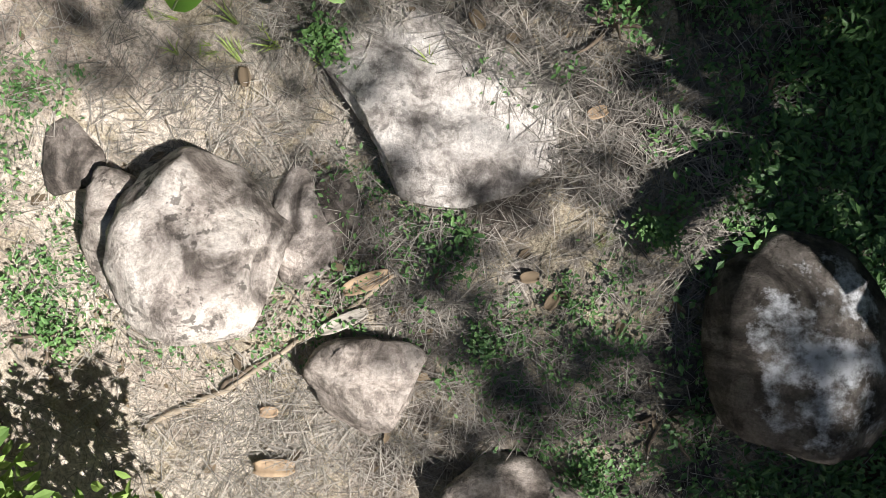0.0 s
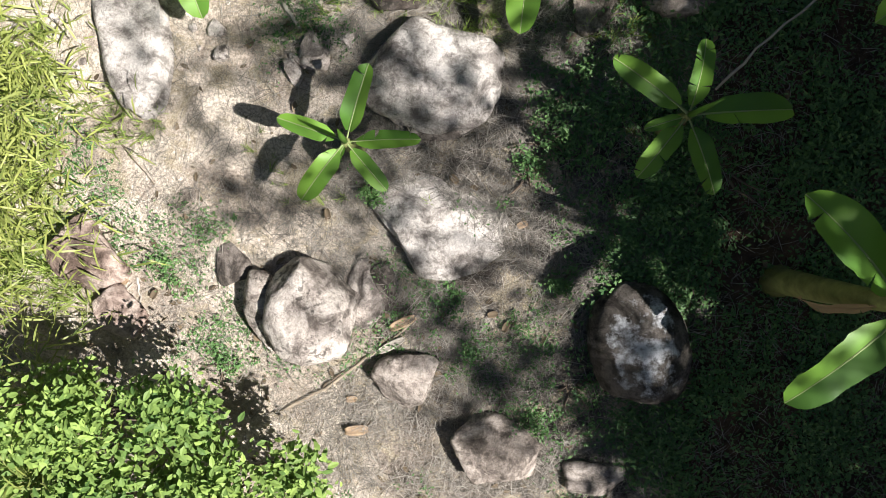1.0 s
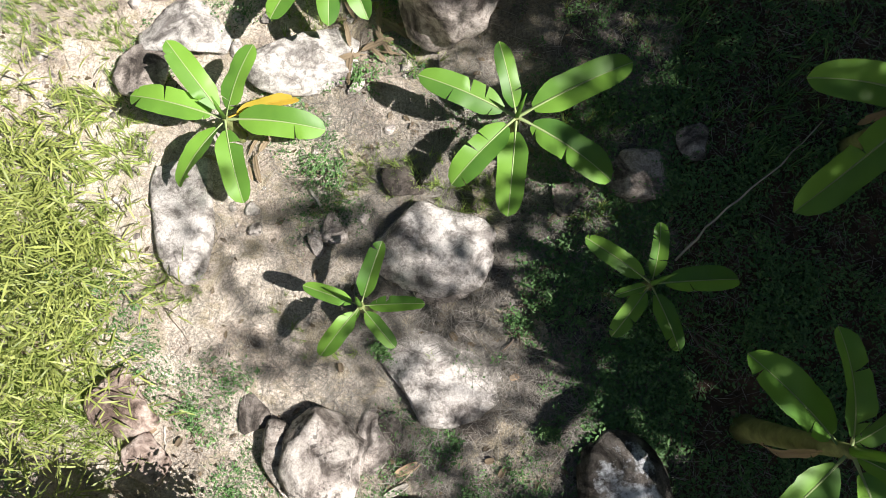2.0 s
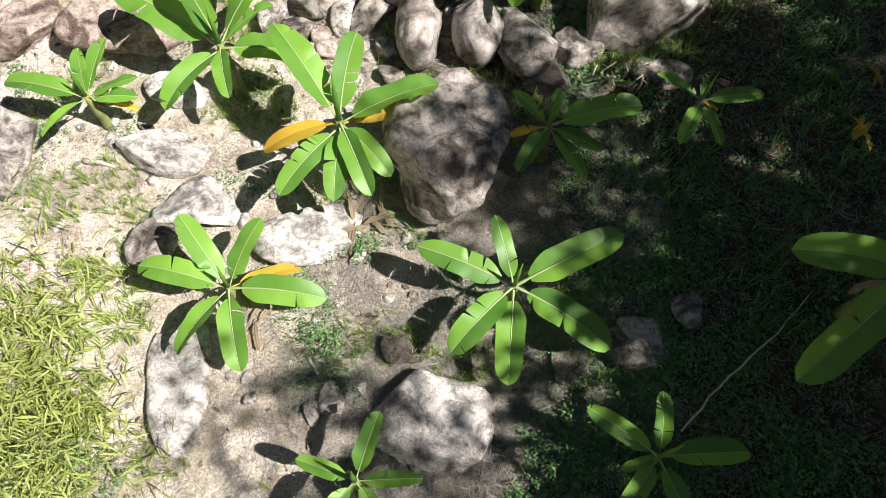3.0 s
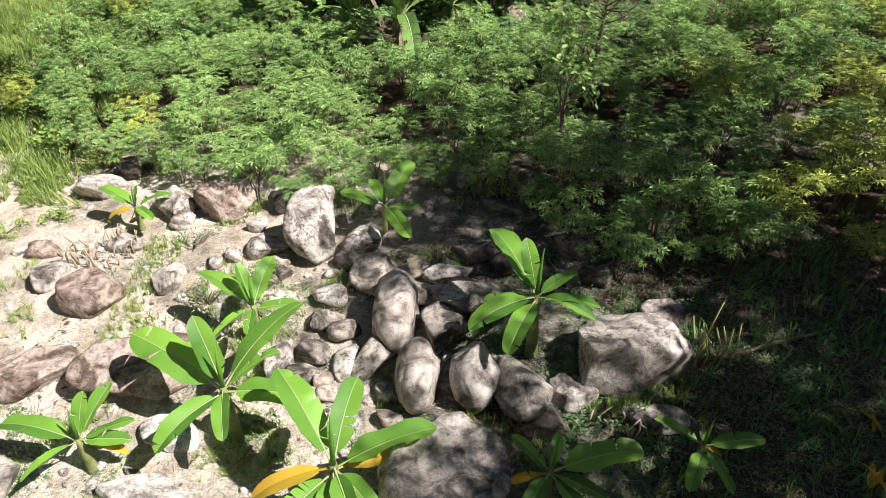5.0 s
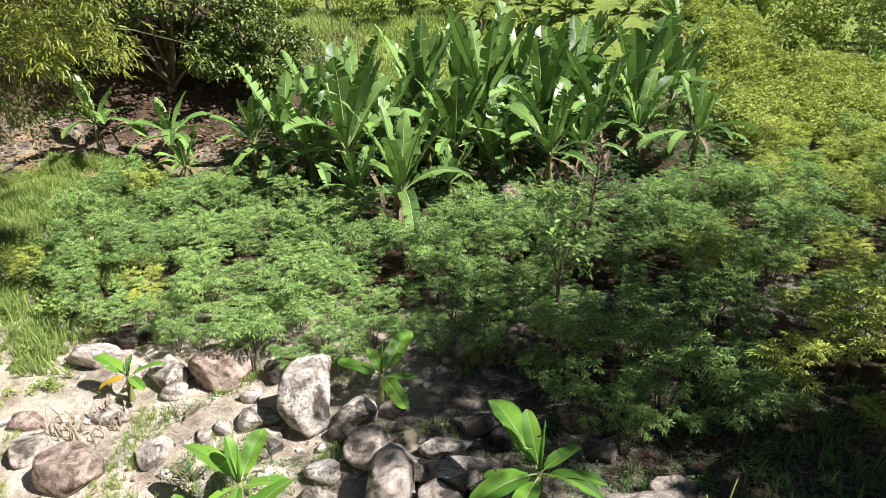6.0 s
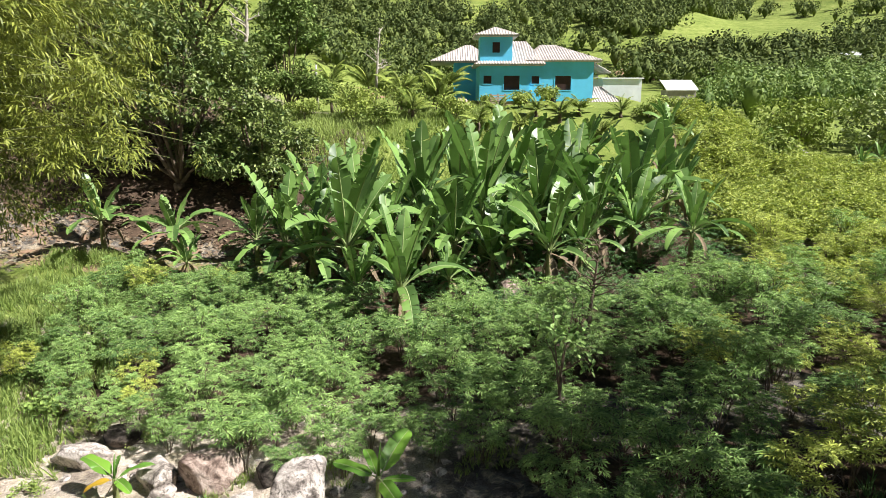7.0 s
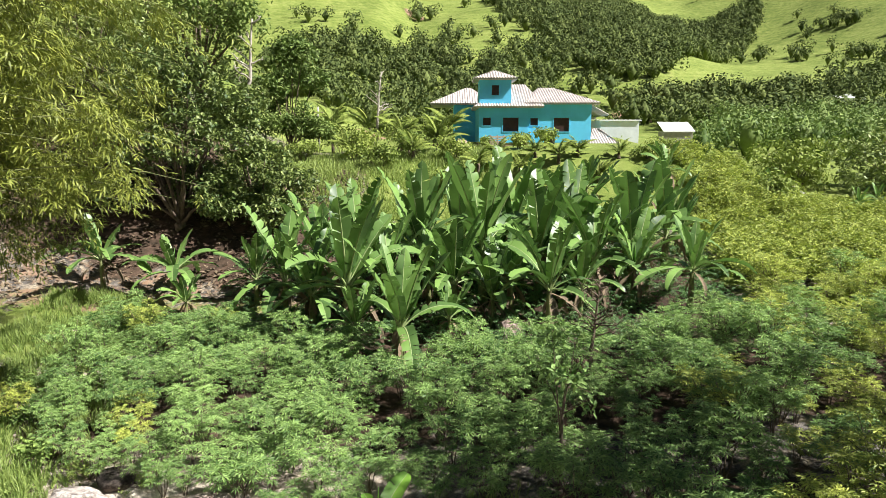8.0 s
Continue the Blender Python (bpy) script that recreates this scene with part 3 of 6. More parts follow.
def tree(x, y, tall, spread, label, seed, leaf, mat, bark, count=6000, kind="oval", trunk=0.18, blobs=11, low=0.35, group="trees", droop=(-60, 20), flat=0.75, name="tree", sink=0.0, skew=(0, 0), kindtag=""):
    rng, nrng = random.Random(seed), np.random.default_rng(seed)
    t = thing(name, (x, y, height(x, y) - 0.05 - sink), label, "tree", group, kind=kindtag)
    masses = []
    for k in range(blobs):
        a, r = 2.4 * k + rng.uniform(-0.4, 0.4), spread * 0.68 * math.sqrt((k + 0.4) / blobs)
        h = tall * (low + (0.95 - low) * (0.16 + 0.84 * rng.random()) * (1 - 0.35 * (r / spread) ** 2))
        masses.append((r * math.cos(a) + skew[0] * h / tall, r * math.sin(a) + skew[1] * h / tall, h - 0.1 * tall, spread * rng.uniform(0.27, 0.42), flat))
    bm = bmesh.new()
    fork = Vector((skew[0] * 0.3, skew[1] * 0.3, tall * low * 0.8))
    tube(bm, wander((0, 0, 0), fork, trunk * 1.5, 5, rng), [trunk * (1.3 - 0.1 * k) for k in range(6)], 9)
    for m in masses:
        pts = wander(fork * rng.uniform(0.6, 1.0), Vector(m[:3]), spread * 0.12, 5, rng)
        tube(bm, pts, [trunk * 0.45 * (1 - 0.16 * k) for k in range(6)], 6)
    part("trunk", bm, bark, t)
    p = crown_points(nrng, masses, count, 0.62, 11, leaf * 0.75)
    hang("crown", scatter("crown", kind, p, leaf * nrng.uniform(0.65, 1.25, len(p)), nrng, mat, droop), t)
    return t


# ---- boulders: place, half sizes, turn, stone, words, seed, part below ground ----
ROCK_A = "large pale weathered granite boulder with dark lichen"
ROCK_B = "flat pale granite slab sunk in dry soil"
ROCK_S = "small rounded granite stone in dry grass"
ROCK_M = "rounded grey granite boulder on dry soil"
ROCK_D = "dark boulder with a sun patch painted pale on top"
ROCK_K = "big weathered boulder with dark streaks"
ROCK_E = "smooth egg-shaped pale boulder standing in a heap"
boulder(-1.66, -0.23, 0.57, 0.63, 0.39, 0, ROCK_PALE, ROCK_A, 100, 0.14, facets=6)
boulder(-2.26, -0.28, 0.24, 0.53, 0.26, 10, ROCK_PALE, ROCK_A, 101, 0.20, facets=5)
boulder(-2.65, 0.29, 0.22, 0.28, 0.07, 0, ROCK_DARK, ROCK_S, 102, 0.35, fine=3)
boulder(-1.04, -0.06, 0.24, 0.45, 0.10, 0, ROCK_GREY, ROCK_S, 103, 0.45, fine=3)
boulder(-0.17, 0.74, 0.86, 0.62, 0.13, -10, ROCK_WHITE, ROCK_B, 104, 0.42)
boulder(-0.57, -1.13, 0.42, 0.36, 0.21, 0, ROCK_GREY, ROCK_M, 105, 0.30, facets=7)
boulder(0.57, -1.95, 0.59, 0.43, 0.25, 0, ROCK_GREY, ROCK_M, 106, 0.35, facets=7)
boulder(2.19, -0.61, 0.59, 0.76, 0.36, 15, ROCK_LIT_TOP, ROCK_D, 107, 0.30, rough=0.1, facets=3)
boulder(-0.25, 2.45, 0.85, 0.64, 0.34, 0, ROCK_WHITE, ROCK_A, 108, 0.34, facets=5)
boulder(-0.14, 1.99, 0.46, 0.27, 0.12, 0, ROCK_PALE, ROCK_S, 109, 0.40, fine=3)
boulder(-3.69, 2.88, 0.47, 0.88, 0.16, 8, ROCK_WHITE, ROCK_B, 110, 0.40)
boulder(-4.52, 0.39, 0.44, 0.50, 0.23, 20, ROCK_BROWN, ROCK_M, 111, 0.35)
boulder(-4.15, -0.31, 0.36, 0.36, 0.16, 0, ROCK_BROWN, ROCK_M, 112, 0.35)
boulder(2.45, 3.42, 0.42, 0.39, 0.16, 20, ROCK_GREY, ROCK_M, 113, 0.35)
boulder(3.20, 3.86, 0.22, 0.26, 0.09, 0, ROCK_GREY, ROCK_S, 114, 0.35, fine=3)
boulder(1.52, 2.35, 0.21, 0.13, 0.05, 0, ROCK_GREY, ROCK_S, 115, 0.40, fine=3)
boulder(1.76, -2.34, 0.40, 0.23, 0.15, 0, ROCK_GREY, ROCK_S, 116, 0.35, fine=3)
boulder(-0.82, 0.03, 0.20, 0.31, 0.07, 0, ROCK_DARK, ROCK_S, 117, 0.40, fine=3)
boulder(1.60, 3.14, 0.27, 0.25, 0.10, 0, ROCK_GREY, ROCK_S, 118, 0.40, fine=3)
boulder(-0.65, 3.39, 0.32, 0.21, 0.10, 0, ROCK_DARK, ROCK_S, 119, 0.40, fine=3)
boulder(-1.61, 2.79, 0.20, 0.25, 0.09, 0, ROCK_GREY, ROCK_S, 120, 0.40, fine=3)
boulder(-0.04, 6.12, 0.90, 1.07, 0.81, 0, ROCK_GREY, ROCK_K, 121, 0.22)
boulder(-0.48, 8.30, 0.36, 0.68, 0.58, 0, ROCK_EGG, ROCK_E, 122, 0.25, rough=0.11, facets=3)
boulder(0.45, 8.33, 0.42, 0.64, 0.57, 0, ROCK_EGG, ROCK_E, 123, 0.25, rough=0.11, facets=3)
boulder(-0.92, 9.67, 0.40, 0.80, 0.70, 0, ROCK_EGG, ROCK_E, 124, 0.25, rough=0.11, facets=3)
boulder(-0.04, 9.41, 0.43, 0.48, 0.35, 0, ROCK_GREY, ROCK_M, 125, 0.25)
boulder(0.25, 10.10, 0.58, 0.32, 0.31, 0, ROCK_GREY, ROCK_M, 126, 0.25)
boulder(-0.30, 10.31, 0.38, 0.27, 0.25, 0, ROCK_PALE, ROCK_M, 127, 0.25)
boulder(0.02, 10.93, 0.51, 0.25, 0.25, 0, ROCK_PALE, ROCK_M, 128, 0.30)
boulder(-1.43, 10.89, 0.47, 0.48, 0.37, 20, ROCK_GREY, ROCK_M, 129, 0.25)
boulder(-2.20, 10.41, 0.34, 0.23, 0.19, 0, ROCK_PALE, ROCK_S, 130, 0.30, fine=3)
boulder(-2.18, 9.79, 0.38, 0.23, 0.21, 0, ROCK_GREY, ROCK_S, 131, 0.30, fine=3)
boulder(-1.83, 9.50, 0.32, 0.23, 0.19, 0, ROCK_GREY, ROCK_S, 132, 0.30, fine=3)
boulder(-2.30, 9.03, 0.30, 0.28, 0.23, 0, ROCK_GREY, ROCK_S, 133, 0.30, fine=3)
boulder(-1.72, 8.85, 0.25, 0.36, 0.18, 0, ROCK_PALE, ROCK_S, 134, 0.30, fine=3)
boulder(-1.23, 8.83, 0.26, 0.49, 0.29, -35, ROCK_PALE, ROCK_S, 135, 0.30, fine=3)
boulder(-2.41, 8.59, 0.30, 0.21, 0.17, 0, ROCK_GREY, ROCK_S, 136, 0.30, fine=3)
boulder(-2.06, 8.50, 0.17, 0.18, 0.14, 0, ROCK_BROWN, ROCK_S, 137, 0.30, fine=3)
boulder(-1.99, 8.22, 0.19, 0.17, 0.14, 0, ROCK_BROWN, ROCK_S, 138, 0.30, fine=3)
boulder(-2.27, 8.21, 0.20, 0.15, 0.13, 0, ROCK_BROWN, ROCK_S, 139, 0.30, fine=3)
boulder(-0.91, 7.69, 0.22, 0.18, 0.15, 0, ROCK_GREY, ROCK_S, 140, 0.30, fine=3)
boulder(-0.98, 8.14, 0.20, 0.22, 0.16, 0, ROCK_GREY, ROCK_S, 141, 0.30, fine=3)
boulder(-1.46, 8.22, 0.19, 0.15, 0.13, 0, ROCK_GREY, ROCK_S, 142, 0.30, fine=3)
boulder(1.19, 8.05, 0.49, 0.61, 0.48, 10, ROCK_GREY, ROCK_K, 143, 0.25)
boulder(1.97, 7.99, 0.42, 0.33, 0.22, -15, ROCK_GREY, ROCK_M, 144, 0.30)
boulder(2.97, 8.58, 0.92, 0.69, 0.62, 5, ROCK_PALE, ROCK_K, 145, 0.25)
boulder(3.78, 9.52, 0.46, 0.30, 0.29, 0, ROCK_GREY, ROCK_M, 146, 0.25)
boulder(3.19, 7.57, 0.53, 0.31, 0.12, 0, ROCK_GREY, ROCK_B, 147, 0.35)
boulder(1.48, 7.52, 0.42, 0.31, 0.21, 0, ROCK_DARK, ROCK_M, 148, 0.30)
boulder(-2.79, 12.20, 0.53, 0.81, 0.78, 0, ROCK_PALE, ROCK_A, 149, 0.20)
boulder(-1.78, 11.93, 0.46, 0.36, 0.28, 0, ROCK_PALE, ROCK_M, 150, 0.30)
boulder(-1.06, 12.13, 0.29, 0.26, 0.21, 0, ROCK_GREY, ROCK_S, 151, 0.30, fine=3)
boulder(-5.01, 13.52, 0.67, 0.48, 0.51, 0, ROCK_BROWN, ROCK_K, 152, 0.25)
boulder(-6.13, 13.50, 0.44, 0.43, 0.38, 0, ROCK_PALE, ROCK_M, 153, 0.25)
boulder(-5.86, 13.08, 0.29, 0.23, 0.20, 0, ROCK_PALE, ROCK_S, 154, 0.30, fine=3)
boulder(-3.73, 12.00, 0.46, 0.37, 0.28, -15, ROCK_PALE, ROCK_M, 155, 0.30)
boulder(-4.12, 12.81, 0.24, 0.20, 0.17, 0, ROCK_PALE, ROCK_S, 156, 0.30, fine=3)
boulder(-3.24, 11.23, 0.18, 0.20, 0.15, 0, ROCK_GREY, ROCK_S, 157, 0.30, fine=3)
boulder(-4.71, 11.62, 0.17, 0.22, 0.15, 0, ROCK_PALE, ROCK_S, 158, 0.30, fine=3)
boulder(-4.40, 11.78, 0.16, 0.19, 0.14, 0, ROCK_PALE, ROCK_S, 159, 0.30, fine=3)
boulder(-5.56, 11.15, 0.30, 0.38, 0.30, 0, ROCK_PALE, ROCK_M, 160, 0.30)
boulder(-6.88, 10.67, 0.62, 0.50, 0.41, 0, ROCK_BROWN, ROCK_M, 161, 0.30)
boulder(-8.08, 11.35, 0.42, 0.41, 0.28, 0, ROCK_GREY, ROCK_M, 162, 0.35)
boulder(-8.59, 12.26, 0.36, 0.24, 0.18, 0, ROCK_BROWN, ROCK_S, 163, 0.35, fine=3)
boulder(-6.94, 12.43, 0.46, 0.24, 0.20, 0, ROCK_PALE, ROCK_S, 164, 0.35, fine=3)
boulder(-8.27, 14.48, 0.69, 0.35, 0.38, 0, ROCK_PALE, ROCK_M, 165, 0.30)
boulder(-2.32, 11.19, 0.16, 0.12, 0.11, 0, ROCK_PALE, ROCK_S, 166, 0.30, fine=3)
boulder(-7.34, 8.86, 0.85, 0.57, 0.31, 0, ROCK_BROWN, ROCK_B, 167, 0.35)
boulder(-5.38, 8.79, 1.06, 0.66, 0.50, 10, ROCK_BROWN, ROCK_K, 168, 0.30)
boulder(-7.42, 7.66, 0.29, 0.35, 0.16, 0, ROCK_PALE, ROCK_S, 169, 0.35, fine=3)
boulder(-6.96, 6.60, 0.41, 0.85, 0.31, 0, ROCK_GREY, ROCK_M, 170, 0.35)
boulder(-4.39, 6.52, 0.75, 0.43, 0.23, -10, ROCK_WHITE, ROCK_B, 171, 0.40)
boulder(-3.75, 5.65, 0.69, 0.47, 0.28, -10, ROCK_WHITE, ROCK_B, 172, 0.35)
boulder(-4.36, 4.99, 0.41, 0.43, 0.25, 0, ROCK_GREY, ROCK_M, 173, 0.30)
boulder(-2.12, 5.09, 0.84, 0.53, 0.20, 0, ROCK_WHITE, ROCK_B, 174, 0.40)
boulder(-4.43, 7.67, 0.43, 0.54, 0.17, 30, ROCK_WHITE, ROCK_B, 175, 0.40)
boulder(-3.41, 11.62, 0.23, 0.19, 0.14, 0, ROCK_GREY, ROCK_S, 176, 0.30, fine=3)
boulder(0.62, 11.51, 0.48, 0.27, 0.29, 0, ROCK_DARK, ROCK_M, 177, 0.30)
boulder(2.56, 11.48, 0.50, 0.31, 0.35, 0, ROCK_DARK, ROCK_M, 178, 0.30)
boulder(2.80, 10.64, 0.32, 0.22, 0.21, 0, ROCK_DARK, ROCK_S, 179, 0.30, fine=3)
boulder(1.14, 11.07, 0.33, 0.29, 0.24, 0, ROCK_DARK, ROCK_S, 180, 0.30, fine=3)
boulder(-1.97, 11.46, 0.34, 0.24, 0.20, 0, ROCK_DARK, ROCK_S, 181, 0.30, fine=3)
boulder(0.62, 9.85, 0.26, 0.36, 0.21, 0, ROCK_DARK, ROCK_S, 182, 0.30, fine=3)
boulder(-2.88, 8.87, 0.25, 0.46, 0.28, 0, ROCK_PALE, ROCK_S, 183, 0.30, fine=3)
boulder(-3.75, 13.57, 0.32, 0.37, 0.27, 0, ROCK_DARK, ROCK_M, 184, 0.30)
boulder(-7.74, 15.31, 0.43, 0.41, 0.28, 0, ROCK_DARK, ROCK_S, 185, 0.30, fine=3)
boulder(2.40, 23.36, 0.51, 1.06, 0.48, 0, ROCK_BROWN, ROCK_M, 186, 0.20)


# ---- banana plants on the boulder slope ----
banana(-2.94, 4.08, 0.75, 0.079, [(167, 1.25, 0.15), (127, 1.11, 0.44), (63, 0.94, 0.41), (29, 0.96, -0.45, LEAF_YELLOW), (-6, 1.31, -0.01), (-78, 1.1, -0.22), (-127, 1.06, -0.17)],
       "young banana plant with bright green leaves on dry soil", 1, dead=1)
banana(0.81, 3.99, 0.80, 0.081, [(159, 1.31, 0.24), (106, 0.86, 0.41), (23, 1.52, 0.31), (-33, 1.42, -0.15), (-95, 1.21, -0.25), (-135, 1.16, -0.17)],
       "broad-leaved young banana plant at the edge of the shade", 2, dead=1)
banana(-1.47, 6.10, 1.35, 0.106, [(126, 1.52, 0.55), (78, 1.1, 0.49), (20, 1.41, 0.24), (-46, 1.01, -0.13), (-66, 1.11, -0.2), (-93, 1.04, -0.21), (-130, 1.23, -0.18), (-174, 1.14, -0.5, LEAF_YELLOW), (29, 1.12, -0.46, LEAF_YELLOW), (-24, 0.91, -0.45, LEAF_DEAD)],
       "tall bright green banana plant with yellowed lower leaves", 3, dead=4)
banana(-3.31, 7.54, 1.20, 0.099, [(152, 1.79, 0.38), (129, 0.57, 1.04), (53, 1.66, 0.58), (-5, 1.34, 0), (-77, 0.85, -0.14), (-129, 1.2, -0.17), (37, 0.94, 0.27)],
       "bright green banana plant among pale boulders", 4, dead=1)
banana(-5.40, 7.03, 0.75, 0.079, [(169, 1.26, 0.13), (80, 0.42, 0.61), (72, 0.86, 0.38), (20, 0.81, 0.15), (0, 0.78, 0.03), (-133, 0.85, -0.11), (3, 0.64, -0.36, LEAF_YELLOW)],
       "small banana plant with a leaning stem on dry ground", 5, dead=1)
banana(-3.35, 9.49, 0.90, 0.085, [(149, 1.29, 0.29), (128, 0.38, 0.75), (78, 0.94, 0.4), (4, 0.82, 0.05), (-86, 0.63, -0.09), (-129, 0.83, -0.09)],
       "young banana plant beside the heap of boulders", 6, dead=1)
banana(1.36, 6.24, 0.85, 0.083, [(137, 0.66, 0.23), (71, 0.48, 0.23), (11, 1.31, 0.15), (-57, 0.9, -0.14), (-124, 0.81, -0.12), (179, 0.7, -0.33, LEAF_YELLOW), (-27, 0.8, -0.05)],
       "shaded dark green banana plant beside a big boulder", 7, dead=1)
banana(3.57, 6.74, 0.60, 0.072, [(152, 0.71, 0.17), (85, 0.28, 0.15), (5, 0.9, 0.06), (-71, 0.7, -0.12), (-119, 0.73, -0.11), (-11, 0.29, -0.13, LEAF_YELLOW)],
       "small banana plant in deep shade", 8, dead=1)
banana(1.42, 8.95, 1.30, 0.103, [(117, 1.41, 0.51), (112, 0.48, 0.86), (31, 0.8, 0.2), (-9, 1.02, -0), (-28, 1, -0.06), (-117, 1.17, -0.17), (-150, 1.27, -0.09), (179, 0.84, 0.03)],
       "large banana plant growing out of the boulder heap", 9, dead=1)
banana(-1.26, 12.16, 0.90, 0.085, [(160, 0.98, 0.15), (115, 0.75, 0.26), (66, 1.29, 0.43), (-1, 0.73, 0.03), (-60, 1.09, -0.12)],
       "young banana plant in front of the cassava", 10, dead=1)
banana(-6.79, 13.02, 0.60, 0.072, [(149, 1.07, 0.22), (76, 0.25, 0.43), (27, 0.79, 0.16), (-179, 0.67, -0.28, LEAF_YELLOW), (-39, 0.69, -0.04)],
       "small half-yellow banana plant by a stone", 11, dead=1)
banana(-1.12, 1.65, 0.95, 0.088, [(161, 0.74, 0.07), (71, 0.82, 0.2), (2, 0.79, 0.03), (-50, 0.66, -0.09), (-129, 0.78, -0.11), (-117, 0.3, -0.04)],
       "small dark green banana plant beside a pale boulder", 12, dead=1)
banana(2.37, 1.89, 0.95, 0.088, [(146, 0.96, 0.14), (82, 0.72, 0.19), (3, 1.03, 0.03), (-66, 0.86, -0.15), (-127, 0.77, -0.12), (-163, 0.45, -0.01)],
       "shaded young banana plant on weedy ground", 13, dead=1)
banana(3.77, 0.14, 2.30, 0.148, [(135, 1.29, 0.22), (97, 1.17, 0.28), (-137, 1.26, -0.16), (-71, 1.37, -0.25), (33, 0.81, 0.11), (-27, 0.94, -0.07)],
       "tall banana plant with broad pale green leaves", 14, dead=1, wide=0.31)
banana(5.19, 3.76, 1.60, 0.117, [(170, 1.38, 0.13), (-141, 1.85, -0.25), (100, 0.74, 0.36), (-66, 0.84, -0.16)],
       "tall banana plant in deep shade", 15, dead=1)


# ---- banana grove below the house ----
def grove_plant(x, y, tall, seed, label, leaves=10, arching=0.4):
    """A grown plant, tall to its highest leaf tips: upright blades in the middle, arching ones round them."""
    rng = random.Random(seed)
    stem = tall * 0.33
    rows = []
    for k in range(leaves):
        az = 137.5 * k + rng.uniform(-30, 30)
        up = 1 - k / (leaves - 1)
        if up > 0.5:
            rows.append((az, tall * rng.uniform(0.12, 0.36), tall * rng.uniform(0.40, 0.64)))
        elif up > arching * 0.8:
            rows.append((az, tall * rng.uniform(0.34, 0.50), tall * rng.uniform(0.14, 0.38)))
        else:
            rows.append((az, tall * rng.uniform(0.34, 0.50), tall * rng.uniform(-0.14, 0.12)))
    rows += [(rng.uniform(0, 360), tall * rng.uniform(0.16, 0.26), -tall * rng.uniform(0.18, 0.36), LEAF_DEAD) for _ in range(3)]
    return banana(x, y, stem, 0.030 * tall, rows, label, seed, "banana grove", furled=True, dead=6, tears=0.3, wide=0.195, steep=1.05, green=BANANA_GROVE)


def spreading_plant(x, y, tall, seed, label, low=8, high=5):
    """A plant whose long lower leaves arch out level all round, with steeper ones in the middle."""
    rng = random.Random(seed)
    rows = [(137.5 * k + rng.uniform(-25, 25), tall * rng.uniform(0.15, 0.32), tall * rng.uniform(0.36, 0.5)) for k in range(high)]
    rows += [(360 / low * k + rng.uniform(-18, 18), tall * rng.uniform(0.44, 0.6), tall * rng.uniform(-0.12, 0.14)) for k in range(low)]
    rows += [(rng.uniform(0, 360), tall * 0.2, -tall * rng.uniform(0.15, 0.25), LEAF_DEAD) for _ in range(2)]
    return banana(x, y, tall * 0.34, 0.028 * tall, rows, label, seed, "banana grove", furled=True, dead=4, tears=0.3, wide=0.19, steep=1.0, green=BANANA_GROVE)


GROVE_WORDS = "grown banana plant with upright torn leaves in the grove"
stock = [grove_plant(-1.33, 20.6, 4.9, 301, "grown banana plant with dry leaves round its stem", 12, 0.36),
         grove_plant(-3.55, 24.5, 6.0, 302, GROVE_WORDS, 14, 0.42),
         grove_plant(3.75, 23.6, 5.0, 303, GROVE_WORDS, 12, 0.42),
         spreading_plant(9.45, 25.4, 4.6, 304, "spreading banana plant at the edge of the cassava"),
         grove_plant(1.6, 27.5, 6.6, 305, GROVE_WORDS, 14, 0.42)]


def grove_copy(which, x, y, scale, turn):
    copy_thing(stock[which], pose(x, y, height(x, y) - 0.05, 0, 0, turn) @ Matrix.Diagonal((scale, scale, scale, 1)))


for which, x, y, scale, turn in (
        (1, -6.3, 26.5, 0.86, 60), (4, -1.0, 29.0, 0.95, 120), (1, -3.9, 30.5, 0.95, 200), (4, 3.1, 31.0, 0.98, 250),
        (2, 0.4, 25.0, 1.05, 80), (1, 8.0, 28.6, 0.98, 300), (4, 10.1, 30.5, 0.86, 20), (2, 5.8, 30.0, 1.3, 150),
        (1, 4.0, 28.0, 0.96, 340), (2, -2.2, 26.3, 1.05, 30), (0, -5.3, 29.0, 1.1, 210), (0, -8.2, 29.0, 0.75, 100)):
    grove_copy(which, x, y, scale, turn)
for which, x, y, scale, turn in (
        (2, 6.0, 26.8, 1.1, 10), (4, 0.8, 30.6, 0.9, 45), (0, 1.8, 24.3, 0.75, 260), (1, -5.0, 25.2, 0.72, 130),
        (3, 6.6, 28.6, 0.9, 190), (4, 5.0, 33.0, 0.8, 75), (1, -1.6, 32.5, 0.8, 15), (3, -0.6, 27.2, 0.9, 330)):
    grove_copy(which, x, y, scale, turn)
for which, x, y, scale, turn in (
        (0, 0.2, 23.2, 0.55, 20), (2, 2.6, 25.6, 0.8, 140), (0, -3.0, 22.6, 0.6, 75), (3, 2.4, 29.2, 1.0, 95), (0, 5.2, 25.2, 0.7, 310),
        (3, -2.6, 28.2, 0.9, 5), (2, 7.6, 26.6, 0.9, 222), (3, 8.8, 32.5, 0.85, 48), (0, 7.2, 31.4, 0.9, 33)):
    grove_copy(which, x, y, scale, turn)
